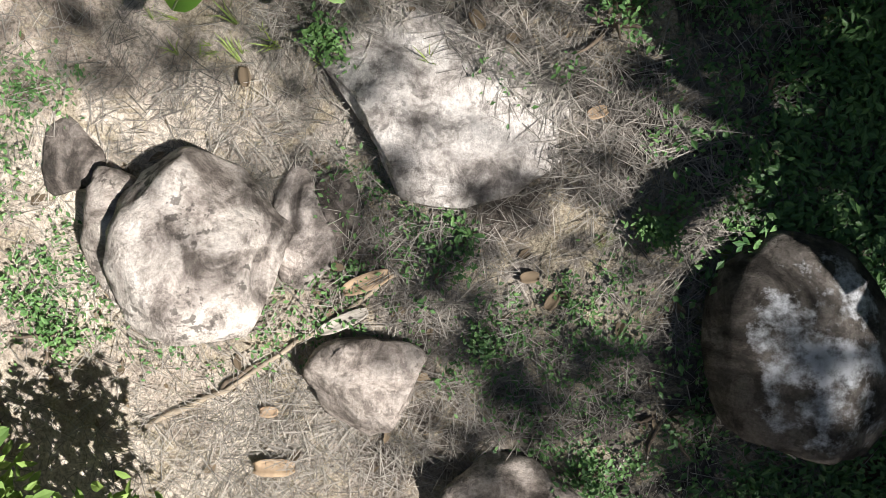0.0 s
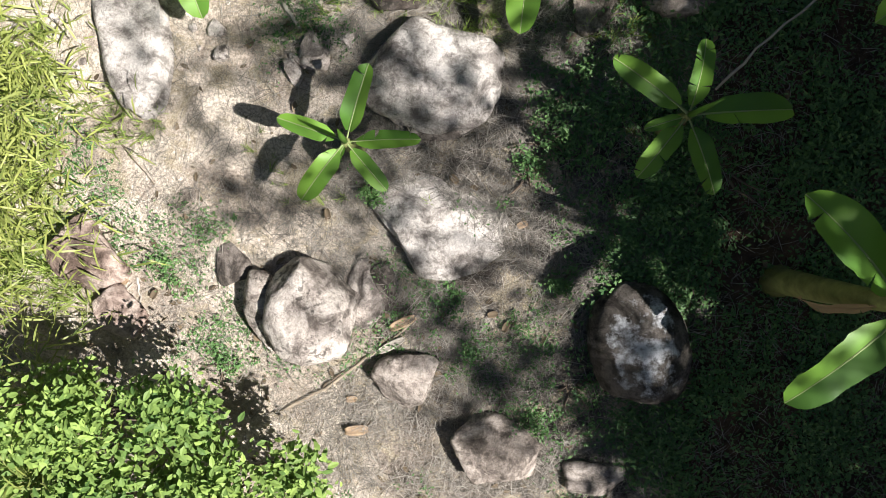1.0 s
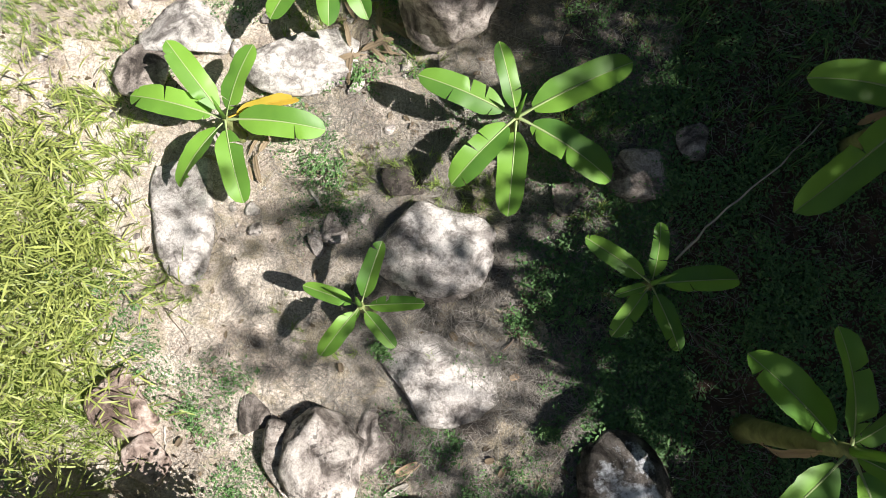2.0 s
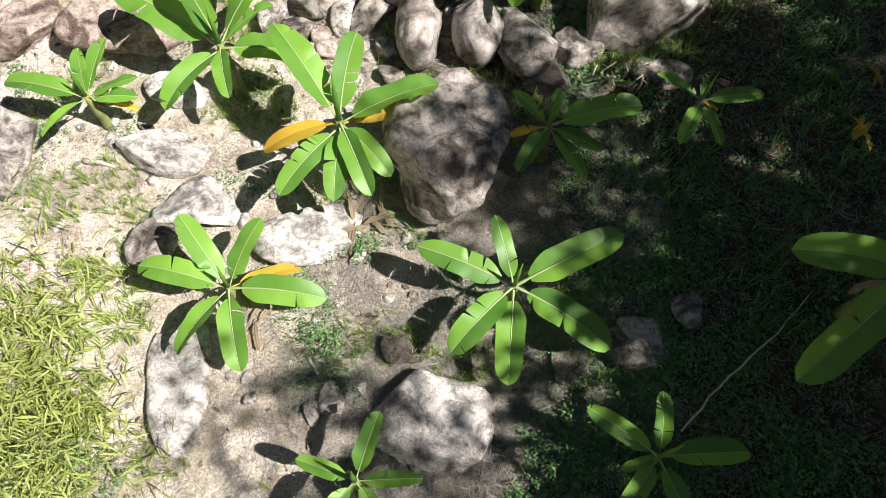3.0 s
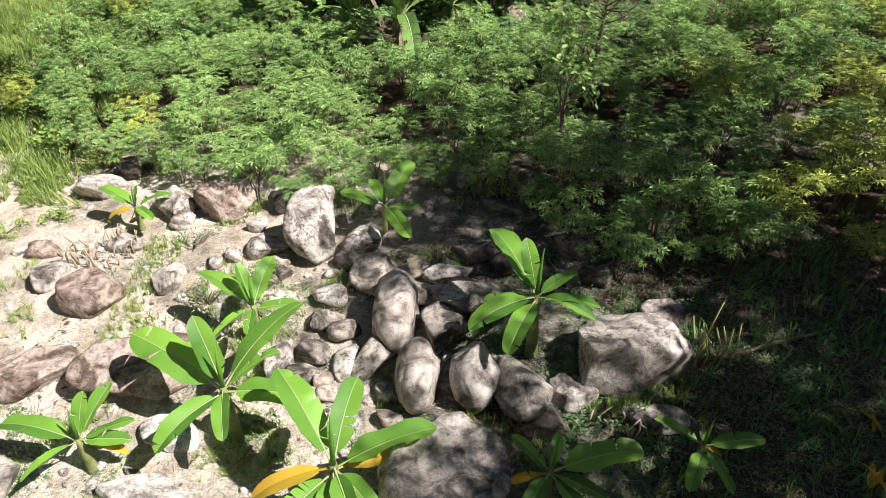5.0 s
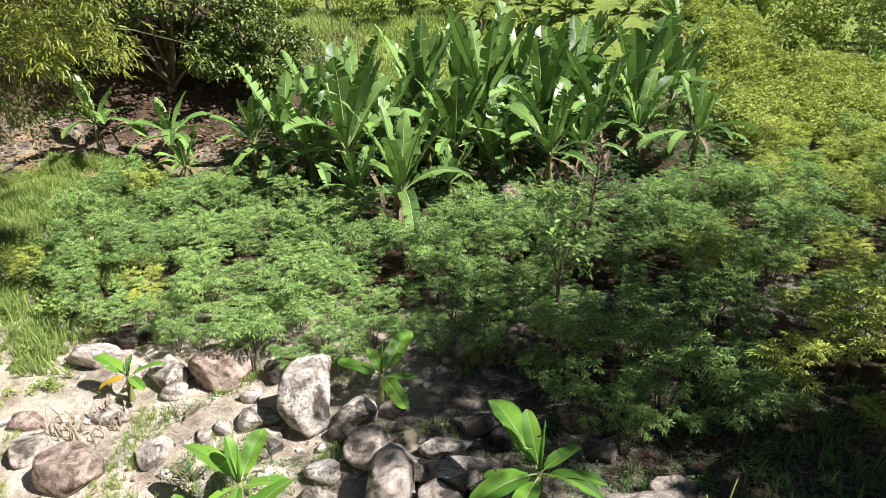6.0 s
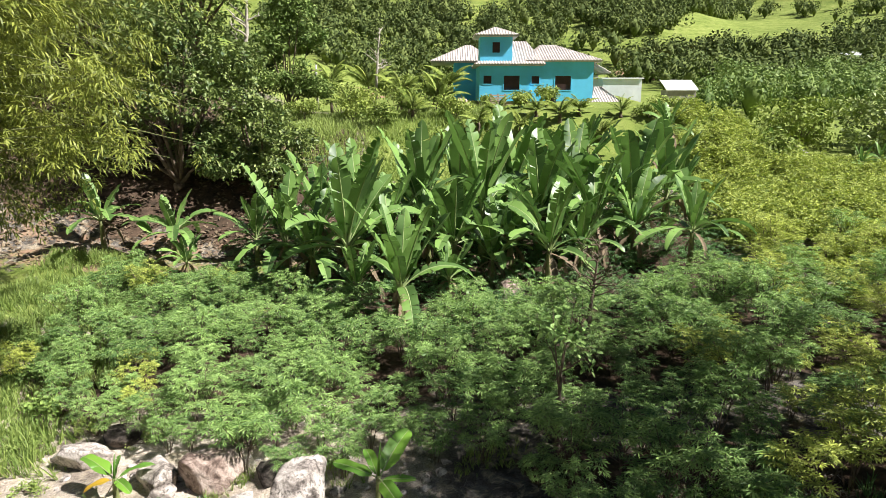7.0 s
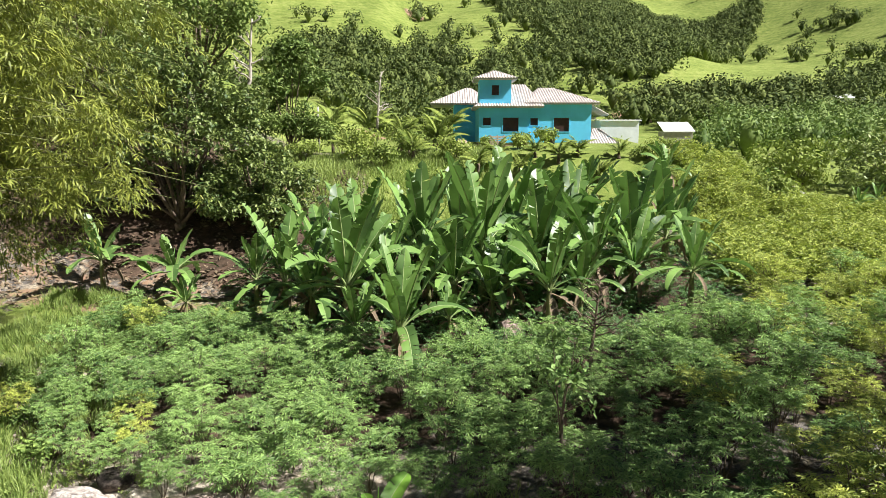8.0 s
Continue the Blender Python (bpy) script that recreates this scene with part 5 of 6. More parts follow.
def house():
    base = thing("house", (2.7, 52.0, 8.0), "sky-blue rendered house with a square tower and pale clay tile roofs", "house")
    inv = Matrix.Translation((-2.7, -52.0, -8.0))

    def add(name, bm, mat, label="", parent=base, smooth=False):
        bmesh.ops.transform(bm, matrix=inv, verts=bm.verts)
        return part(name, bm, mat, parent, label, smooth)
    panes = {"block": ((3.02, 3.62, 9.92, 10.50), (4.55, 5.74, 9.46, 10.50)),
             "wing": ((6.68, 7.27, 9.92, 10.48), (8.47, 9.67, 9.46, 10.50)), "tower": ((3.66, 4.22, 12.17, 12.92),)}
    fronts = {"block": (2.72, 6.46, 8.62, 11.35, 52.0), "wing": (6.46, 11.35, 8.62, 11.62, 52.35), "tower": (2.74, 5.15, 11.36, 13.42, 52.05)}
    for key, (x0, x1, z0, z1, y) in fronts.items():
        bm = bmesh.new()
        slab_wall(bm, x0, x1, z0, z1, y, 0.2, panes[key])
        back = y + (7.6 if key != "tower" else 2.4)
        box(bm, (x0, y + 0.2, z0), (x0 + 0.2, back, z1))
        box(bm, (x1 - 0.2, y + 0.2, z0), (x1, back, z1))
        box(bm, (x0 + 0.2, back - 0.2, z0), (x1 - 0.2, back, z1))
        wall = add("wall", bm, WALL_BLUE)
        for hx0, hx1, hz0, hz1 in panes[key]:
            bm = bmesh.new()
            box(bm, (hx0, y + 0.10, hz0), (hx1, y + 0.15, hz1))
            win = add("window", bm, WOOD_DARK, "dark closed wooden shutter window")
            bm = bmesh.new()
            for lo, hi in (((hx0 - 0.07, hz0 - 0.07), (hx1 + 0.07, hz0)), ((hx0 - 0.07, hz1), (hx1 + 0.07, hz1 + 0.05)), ((hx0 - 0.07, hz0), (hx0, hz1)), ((hx1, hz0), (hx1 + 0.07, hz1))):
                box(bm, (lo[0], y - 0.03, lo[1]), (hi[0], y - 0.004, hi[1]))
            add("window_frame", bm, WALL_BLUE, "", win)
    bm = bmesh.new()
    slab_wall(bm, 0.9, 2.72, 8.6, 11.8, 58.0, 0.2)
    box(bm, (0.9, 58.2, 8.6), (1.1, 63.0, 11.8))
    add("wall", bm, WALL_BLUE)
    bm = bmesh.new()
    box(bm, (2.76, 52.06, 7.2), (6.46, 59.4, 8.61))
    box(bm, (6.47, 52.42, 7.2), (11.31, 59.8, 8.61))
    box(bm, (0.95, 58.06, 7.2), (2.7, 63.0, 8.59))
    add("plinth", bm, PLINTH, "bare brown plinth")
    bm = bmesh.new()
    bm2 = [bm.verts.new(v) for v in ((11.36, 52.36, 8.62), (11.36, 53.0, 8.62), (11.36, 53.0, 11.5), (11.36, 52.36, 11.5), (11.02, 52.36, 7.6), (11.02, 53.0, 7.6))]
    bm.faces.new(bm2[:4])
    bm.faces.new((bm2[0], bm2[4], bm2[5], bm2[1]))
    add("pilaster", bm, WALL_BLUE)
    add("roof", hip_roof(2.35, 7.6, 51.55, 59.9, 11.36, 13.25, 5.2, 6.6), TILE, "pale clay tile roof")
    add("roof", hip_roof(6.2, 11.95, 51.95, 60.2, 11.64, 13.0, 7.8, 8.9), TILE, "pale clay tile roof")
    add("roof", hip_roof(2.3, 5.6, 51.6, 55.0, 13.44, 14.12, 3.93, 3.97), TILE, "pale clay tile roof")
    add("roof", hip_roof(-1.1, 4.2, 57.4, 63.6, 11.85, 13.3, 2.0, 2.4), TILE, "pale clay tile roof")
    bm = bmesh.new()
    tiled_slope(bm, (12.75, 52.6, 10.75), (12.75, 57.0, 10.75), (-1.4, 0, 0.75), 0, 1)
    box(bm, (11.36, 56.7, 10.5), (12.7, 57.0, 10.7))
    add("porch_roof", bm, TILE)
    bm = bmesh.new()
    tiled_slope(bm, (10.75, 50.3, 8.0), (14.0, 50.3, 8.0), (0, 4.4, 1.75), 0.12, 0.5)
    tiled_slope(bm, (14.0, 50.3, 8.0), (14.0, 54.7, 8.0), (-1.6, 0, 1.75), 0.9, 1.0)
    add("lean_to_roof", bm, TILE)
    bm = bmesh.new()
    slab_wall(bm, 11.4, 13.6, 6.8, 7.98, 51.0, 0.2, ((12.2, 13.0, 6.8, 7.8),))
    box(bm, (13.4, 51.2, 6.8), (13.6, 54.5, 7.98))
    add("lean_to_wall", bm, PLINTH)


house()


def outbuilding(x0, x1, y0, deep, eave, ridge, wall, label, over=0.15, sheet=None, door=True):
    low = min(height(x0, y0), height(x1, y0 + deep), height(x1, y0)) - 0.3
    t = thing("outbuilding", (x0, y0, low), label, "outbuilding")
    bm = bmesh.new()
    w, h = x1 - x0, eave - low
    slab_wall(bm, 0, w, 0, h, 0, 0.15, ((w * 0.62, w * 0.82, 0.0, h * 0.55),) if door else ())
    box(bm, (0, 0.15, 0), (0.15, deep, h))
    box(bm, (w - 0.15, 0.15, 0), (w, deep, h))
    box(bm, (0.15, deep - 0.15, 0), (w - 0.15, deep, h))
    part("wall", bm, wall, t, smooth=False)
    bm = bmesh.new()
    n = int(w / 0.1)
    cols = []
    for k in range(n + 1):
        x = -over + (w + 2 * over) * k / n
        s = 0.015 * (k % 2)
        cols.append([bm.verts.new((x, -over, h + 0.02 + s)), bm.verts.new((x, deep + over, ridge - low + s)), bm.verts.new((x, -over, h - 0.08 + s))])
    for p, q in zip(cols, cols[1:]):
        bm.faces.new((p[0], q[0], q[1], p[1]))
        bm.faces.new((p[2], q[2], q[0], p[0]))
    part("roof", bm, sheet or SHEET, t, "grey sheet roof" if sheet else "white sheet roof", smooth=False)
    return t


outbuilding(13.9, 17.3, 60.0, 4.0, 10.5, 10.62, WALL_WHITE, "low white-rendered outbuilding behind the house", door=False)
outbuilding(20.9, 23.6, 64.0, 1.8, 9.55, 10.45, WALL_GREY, "small grey shed with a white sheet roof")
outbuilding(24.9, 27.1, 50.0, 2.2, 4.75, 5.35, PLINTH, "low hut with a grey sheet roof beyond the field", sheet=SHEET_GREY)
outbuilding(95.0, 103.0, 165.0, 6.0, 18.2, 19.4, WALL_WHITE, "far white farm building in the trees")


# ---- palms and garden round the house ----
def palm(x, y, trunk, frond, count, label, seed, mat=None, up=65):
    rng, nrng = random.Random(seed), np.random.default_rng(seed)
    t = thing("palm", (x, y, height(x, y) - 0.05), label, "palm", "garden palms")
    bm = bmesh.new()
    tube(bm, wander((0, 0, 0), (0, 0, trunk), 0.1, 4, rng), [0.13, 0.12, 0.11, 0.1, 0.09], 8)
    part("trunk", bm, BARK, t)
    for k in range(count):
        az = 2.4 * k + rng.uniform(-0.3, 0.3)
        e0, l = radians(rng.uniform(25, up + 20)), frond * rng.uniform(0.75, 1.1)
        bm = bmesh.new()
        p, pts = Vector((0, 0, trunk)), []
        for j in range(11):
            pts.append(p.copy())
            e = e0 - 1.5 * (j / 10) ** 1.4
            p = p + Vector((math.cos(az) * math.cos(e), math.sin(az) * math.cos(e), math.sin(e))) * l / 10
        tube(bm, pts, [0.022 - 0.0018 * j for j in range(11)], 4)
        for j in range(8, 50):
            s = j / 50 * 10
            q = pts[min(9, int(s))].lerp(pts[min(9, int(s)) + 1], s - int(s))
            for side in (-1, 1):
                a = az + side * radians(62)
                w = 0.34 * l * math.sin(math.pi * min(1, 0.12 + j / 52)) * rng.uniform(0.8, 1.1)
                tip = q + Vector((math.cos(a), math.sin(a), -0.45)) * w * 0.55
                d = Vector((math.cos(az), math.sin(az), 0)) * 0.025 * l
                bm.faces.new([bm.verts.new(v) for v in (q - d, q + d, tip)])
        part("frond", bm, mat or PALM, t, smooth=False)
    return t


GARDEN = "yellow-green garden palm with arching fronds"
for k, (x, y, trunk, frond, n) in enumerate((
        (0.4, 50.5, 1.9, 2.6, 15), (-0.4, 48.0, 1.0, 2.6, 14), (-3.0, 49.0, 1.3, 2.8, 14), (-5.6, 51.5, 2.0, 2.9, 15), (-8.8, 54.0, 2.2, 2.6, 14),
        (3.6, 45.0, 0.4, 1.6, 12), (8.8, 44.5, 0.4, 1.7, 13), (11.4, 44.0, 0.4, 1.6, 12), (-6.6, 47.0, 0.9, 2.3, 12), (6.0, 44.5, 0.4, 1.6, 12), (-2.0, 44.5, 0.7, 2.1, 12), (2.2, 43.0, 0.6, 2.0, 12), (4.8, 42.5, 0.5, 1.8, 11), (7.4, 43.5, 0.6, 1.9, 11), (9.6, 41.5, 0.5, 1.8, 11))):
    palm(x, y, trunk, frond, n, GARDEN, 600 + k)
for k, (x, y, tall, wide) in enumerate(((-4.4, 46.5, 2.6, 1.7), (-2.2, 46.0, 2.2, 1.6), (-1.0, 50.5, 3.0, 1.7), (-7.6, 50.5, 2.8, 1.6), (-9.6, 46.0, 1.6, 1.2), (5.4, 49.0, 1.3, 0.8), (7.4, 49.2, 1.6, 0.9), (3.2, 50.3, 1.0, 0.6),
                                         (13.2, 44.0, 1.0, 1.2), (15.0, 46.0, 0.9, 1.3), (-5.8, 44.5, 2.0, 1.4), (-3.6, 51.5, 3.0, 1.6), (1.0, 45.0, 1.6, 1.3), (18.0, 49.5, 0.8, 1.3), (25.0, 57.0, 2.4, 2.0), (0.0, 41.5, 1.3, 1.2), (3.4, 40.5, 1.2, 1.2), (6.2, 41.0, 1.3, 1.2), (-4.0, 42.0, 1.5, 1.2))):
    shrub(x, y, tall, wide, "leafy yellow-green garden shrub", 620 + k, 0.2, 1500, "oval", PALM, group="garden shrubs")


def bare_tree(x, y, tall, seed, label, bark, twigs=16, spread=0.35, category="bare tree"):
    rng = random.Random(seed)
    t = thing("bare_tree", (x, y, height(x, y) - 0.05), label, category)
    bm = bmesh.new()
    stem = wander((0, 0, 0), (0.1 * tall, 0, tall), 0.12 * tall, 8, rng)
    tube(bm, stem, [0.025 * tall * (1 - 0.1 * k) for k in range(9)], 7)
    part("trunk", bm, bark, t)
    for k in range(twigs):
        s = rng.uniform(0.45, 1.0) * 8
        p = stem[min(7, int(s))].lerp(stem[min(7, int(s)) + 1], s - int(s))
        a = rng.uniform(0, 6.283)
        l = spread * tall * rng.uniform(0.4, 1.0) * (1.25 - s / 8)
        bm = bmesh.new()
        pts = wander(p, p + Vector((l * math.cos(a), l * math.sin(a), l * rng.uniform(0.2, 0.9))), 0.5 * l, 5, rng)
        tube(bm, pts, [0.008 * tall * (1 - 0.15 * j) for j in range(6)], 5)
        for _ in range(3):
            q = pts[rng.randint(2, 5)]
            tube(bm, wander(q, q + Vector((rng.uniform(-0.5, 0.5), rng.uniform(-0.5, 0.5), rng.uniform(0, 0.5))) * l * 0.7, 0.2 * l, 3, rng), [0.0035 * tall, 0.003 * tall, 0.002 * tall, 0.001 * tall], 4)
        part("branch", bm, bark, t)
    return t


bare_tree(-5.0, 49.0, 6.0, 640, "leafless pale tree in the garden", BARK_PALE, 14, 0.3)
bare_tree(4.2, 19.5, 3.2, 641, "grey leafless shrub among the cassava", BARK, 26, 0.5, "bare shrub")
bare_tree(-11.6, 39.5, 8.5, 642, "bare-branched tree on the bank", BARK_PALE, 12, 0.3)
tree(2.55, 14.4, 4.4, 0.9, "thin young tree in the shaded cassava", 643, 0.16, CASSAVA, BARK, 500, trunk=0.045, blobs=6, low=0.55, group="young trees")


def utility_pole(x, y, tall):
    t = thing("utility_pole", (x, y, height(x, y) - 0.2), "slim pale concrete utility pole", "utility pole")
    bm = bmesh.new()
    tube(bm, [(0, 0, 0), (0.01, 0, tall * 0.5), (0, 0, tall)], [0.11, 0.095, 0.075], 10)
    part("pole", bm, CONCRETE, t)
    bm = bmesh.new()
    box(bm, (-0.45, -0.05, tall - 0.5), (0.45, 0.05, tall - 0.4))
    part("crossarm", bm, DEADWOOD, t, smooth=False)


utility_pole(-10.3, 56.0, 3.7)


def rubble_heap(x, y, seed):
    rng = random.Random(seed)
    t = thing("rubble_heap", (x, y, height(x, y)), "heap of red brick rubble and pale sand by the wall", "rubble")
    bm = bmesh.new()
    bmesh.ops.create_icosphere(bm, subdivisions=3, radius=1.0)
    for v in bm.verts:
        v.co = Vector((v.co.x * 0.8, v.co.y * 0.7, v.co.z * 0.85 * (1 + 0.3 * noise.noise(v.co * 2)) - 0.1))
    part("sand_pile", bm, PLINTH, t)
    for k in range(26):
        bm = bmesh.new()
        box(bm, (-0.11, -0.06, -0.05), (0.11, 0.06, 0.05))
        b = part("brick", bm, BRICK_RED, t, smooth=False)
        a, r = rng.uniform(0, 6.28), rng.uniform(0.3, 1.0)
        b.matrix_basis = pose(r * math.cos(a) - 0.4, -0.5 + 0.5 * r * math.sin(a), max(0.06, 0.5 * (1 - r) + 0.1), rng.uniform(-40, 40), rng.uniform(-40, 40), rng.uniform(0, 180))


rubble_heap(1.3, 50.6, 660)


def water_barrel(x, y):
    bm = bmesh.new()
    tube(bm, [(0, 0, 0), (0, 0, 0.1), (0, 0, 0.45), (0, 0, 0.8), (0, 0, 0.86), (0, 0, 0.95)], [0.34, 0.4, 0.42, 0.4, 0.3, 0.28], 16)
    ob = new("water_barrel", mesh_of(bm, "water_barrel", BLACK_PLASTIC))
    ob.matrix_basis = pose(x, y, height(x, y))
    tagged(ob, "round black plastic water barrel by the house", "barrel")


water_barrel(7.9, 50.6)


def pallet(x, y):
    t = thing("wooden_pallet", (x, y, height(x, y)), "upright brown wooden pallet on the lawn", "pallet", turn=15)
    for k in range(6):
        bm = bmesh.new()
        box(bm, (-0.6, 0, 0.05 + 0.17 * k), (0.6, 0.025, 0.16 + 0.17 * k))
        part("slat", bm, DEADWOOD, t, smooth=False)
    for k in range(3):
        bm = bmesh.new()
        box(bm, (-0.58 + 0.53 * k, 0.027, 0), (-0.48 + 0.53 * k, 0.11, 1.08))
        part("bearer", bm, DEADWOOD, t, smooth=False)


pallet(3.9, 48.8)


# ---- woods on the hills ----
HILL_WOOD = ((16, 330), (25, 261), (32, 228), (28, 215), (40, 211), (51, 194), (59, 189), (70, 209), (129, 302), (155, 335), (169, 373))
FOOT_WOOD = ((-48, 184), (-46, 196), (-31, 204), (-15, 221), (-4, 219), (8, 204), (28, 212), (34, 202), (28, 189), (33, 176), (8, 170), (-21, 112), (-43, 165))
VALLEY_WOOD = ((39, 175), (59, 182), (93, 180), (134, 206), (83, 125), (44, 119), (43, 164))
PASTURE_GROUPS = ((-42, 226, 3), (-29, 215, 4), (-10, 275, 6), (-12, 237, 1), (1, 233, 7), (-5, 231, 4), (21, 222, 4), (19, 247, 3), (167, 299, 7), (173, 294, 6), (137, 268, 7), (133, 284, 3), (152, 241, 7), (143, 237, 3), (39, 189, 3))


def inside(x, y, outline):
    odd = False
    for (ax, ay), (bx, by) in zip(outline, outline[1:] + outline[:1]):
        if (ay > y) != (by > y) and x < ax + (bx - ax) * (y - ay) / (by - ay):
            odd = not odd
    return odd


def wooded(x, y):
    """How thickly trees stand at a place: the woods on the hill, the wood at its foot, the valley trees, and open pasture."""
    wx, wy = x + 4.0 * noise.noise((x * 0.06, y * 0.06, 2.0)), y + 5.0 * noise.noise((x * 0.06, y * 0.06, 6.0))
    if y < 122:
        return 0.9 * ramp(0.36, 0.44, x / max(1.0, y)) if y > 76 else 0.0
    if inside(wx, wy, HILL_WOOD):
        return 1.0
    if inside(wx, wy, FOOT_WOOD):
        return 0.8
    if inside(wx, wy, VALLEY_WOOD):
        return 0.75
    if y < 150:
        return 0.25
    return 0.012


def woods(name, label, near, far, tries, mat, small, seed, pieces, groups=(), leafy=1.0):
    """Crowns too many to count: each a lumpy heart with small leafy sprays all over its skin."""
    rng, nrng = random.Random(seed), np.random.default_rng(seed)
    plots = []
    for _ in range(tries):
        y = math.sqrt(rng.uniform(near * near, far * far))
        x = y * rng.uniform(-0.45, 0.74)
        if rng.random() < wooded(x, y):
            plots.append((x, y, rng.uniform(1.5, 3.3) * small))
    for gx, gy, n in groups:
        plots += [(gx + rng.gauss(0, 1.0 + 0.55 * n), gy + rng.gauss(0, 1.0 + 0.5 * n), rng.uniform(1.9, 3.2)) for _ in range(n)]
    quads, hearts = [], bmesh.new()
    for x, y, r in plots:
        z, tall = height(x, y), r * rng.uniform(1.6, 2.3)
        lumps = nrng.normal(size=(5, 3)) * np.array([0.5, 0.5, 0.28]) * r + np.array([x, y, z + tall * 0.62])
        d = nrng.normal(size=(pieces, 3))
        d /= np.linalg.norm(d, axis=1)[:, None]
        d[:, 2] = np.abs(d[:, 2] + 0.15) * np.sign(d[:, 2] + 0.5)
        at = lumps[nrng.integers(0, 5, pieces)] + d * (0.62 * r) * nrng.uniform(0.8, 1.1, (pieces, 1))
        nor = d + nrng.normal(size=d.shape) * 0.28
        nor /= np.linalg.norm(nor, axis=1)[:, None]
        u = np.cross(nor, nrng.normal(size=d.shape))
        u /= np.linalg.norm(u, axis=1)[:, None]
        v = np.cross(nor, u)
        size = nrng.uniform(0.07, 0.18, (pieces, 1)) * r * leafy
        quads.append(np.stack([at - u * size, at + v * size * 0.7, at + u * size, at - v * size * 0.7], 1))
        m = Matrix.Translation((x, y, z + tall * 0.46)) @ Matrix.Diagonal((r * 0.5, r * 0.5, tall * 0.47, 1))
        vs = [hearts.verts.new(m @ Vector(q)) for q in ((1, 0, 0), (0, 1, 0), (-1, 0, 0), (0, -1, 0), (0, 0, 1), (0, 0, -1))]
        for a, b, c in ((0, 1, 4), (1, 2, 4), (2, 3, 4), (3, 0, 4), (1, 0, 5), (2, 1, 5), (3, 2, 5), (0, 3, 5)):
            hearts.faces.new((vs[a], vs[b], vs[c]))
    verts = np.concatenate(quads).reshape(-1, 3)
    me = bpy.data.meshes.new(name)
    me.from_pydata(verts.tolist(), [], [(k, k + 1, k + 2, k + 3) for k in range(0, len(verts), 4)])
    me.materials.append(mat)
    t = tagged(new(name, me), label, "woods", kind="stuff")
    tagged(part("inner_foliage", hearts, mat, t), kind="stuff")


woods("hill_woods", "dense dark green woods on the hillside", 122, 420, 11500, FOREST, 1.0, 90, 150, PASTURE_GROUPS)
woods("valley_bushes", "bright green bushes on the valley floor", 76, 122, 420, TREE_LIGHT, 0.9, 91, 420, (), 0.6)


# ---- weeds, grass and litter on the slope ----
def ground_spots(rng, count, x0, x1, y0, y1, share, lift=0.01):
    out = []
    while len(out) < count:
        x, y = rng.uniform(x0, x1), rng.uniform(y0, y1)
        if rng.random() < share(x, y):
            out.append((x, y, height(x, y) + 0.035 * noise.noise((x * 2.1, y * 2.1, 1.0)) + lift))
    return out


def patchy(x, y, scale, seed, cut):
    return ramp(cut - 0.08, cut + 0.15, noise.noise((x * scale, y * scale, seed)))


def near_litter():
    rng, nrng = random.Random(91), np.random.default_rng(91)
    p = ground_spots(rng, 60000, -8.5, 8, -3.5, 13, lambda x, y: (0.3 + 0.85 * patchy(x, y, 0.7, 21.0, -0.05)) * ramp(13, 3, y + abs(x)) + 0.12 + 0.9 * ramp(1.5, 3, x) * ramp(3, 5, y), 0.018)
    me = scatter("straw", "straw", p, 0.04 + 0.2 * nrng.random(len(p)) ** 1.6, nrng, STRAW, (-5, 14))
    tagged(new("straw_litter", me), "dry straw and stalks strewn over the soil", "litter", kind="stuff")
    p = ground_spots(rng, 42000, -3.6, 2.6, -2.6, 5.0, lambda x, y: 0.12 + 0.88 * patchy(x, y, 0.9, 24.0, -0.1) * ramp(-2.8, -1.2, x), 0.03)
    me = scatter("straw_mat", "straw", p, 0.05 + 0.19 * nrng.random(len(p)) ** 1.5, nrng, STRAW, (-4, 16))
    tagged(new("straw_mat", me), "thick mat of grey straw and broken stalks", "litter", kind="stuff")
    p = ground_spots(rng, 1500, -8, 8, -3.5, 12, lambda x, y: 0.3 + 0.5 * patchy(x, y, 0.9, 4.0, 0.05), 0.02)
    me = scatter("dry_leaf_litter", "oval", p, nrng.uniform(0.05, 0.15, len(p)), nrng, LEAF_DEAD, (-12, 22))
    tagged(new("dry_leaf_litter", me), "curled brown fallen leaves on the soil", "litter", kind="stuff")

    def weedy(x, y):
        right = ramp(0.6, 2.0, x + 0.5 * noise.noise((x, y, 3))) * ramp(11, 6, y) * 0.9
        return min(1.0, right * (0.35 + 0.65 * patchy(x, y, 1.1, 6.0, -0.1)) + 0.8 * patchy(x, y, 0.8, 31.0, 0.17) * ramp(13, 9, y))
    p = []
    for x, y, z in ground_spots(rng, 9000, -8.5, 9, -3.5, 13, weedy, 0.012):
        wide, tall = rng.uniform(0.03, 0.11), rng.uniform(0.02, 0.10)
        for _ in range(rng.randint(6, 18)):
            p.append((x + rng.gauss(0, wide), y + rng.gauss(0, wide), z + tall * rng.random()))
    me = scatter("low_weeds", "leaflet", p, nrng.uniform(0.022, 0.055, len(p)), nrng, WEED, (-30, 35))
    tagged(new("low_weeds", me), "low green weeds creeping over the ground", "weeds", kind="stuff")


near_litter()


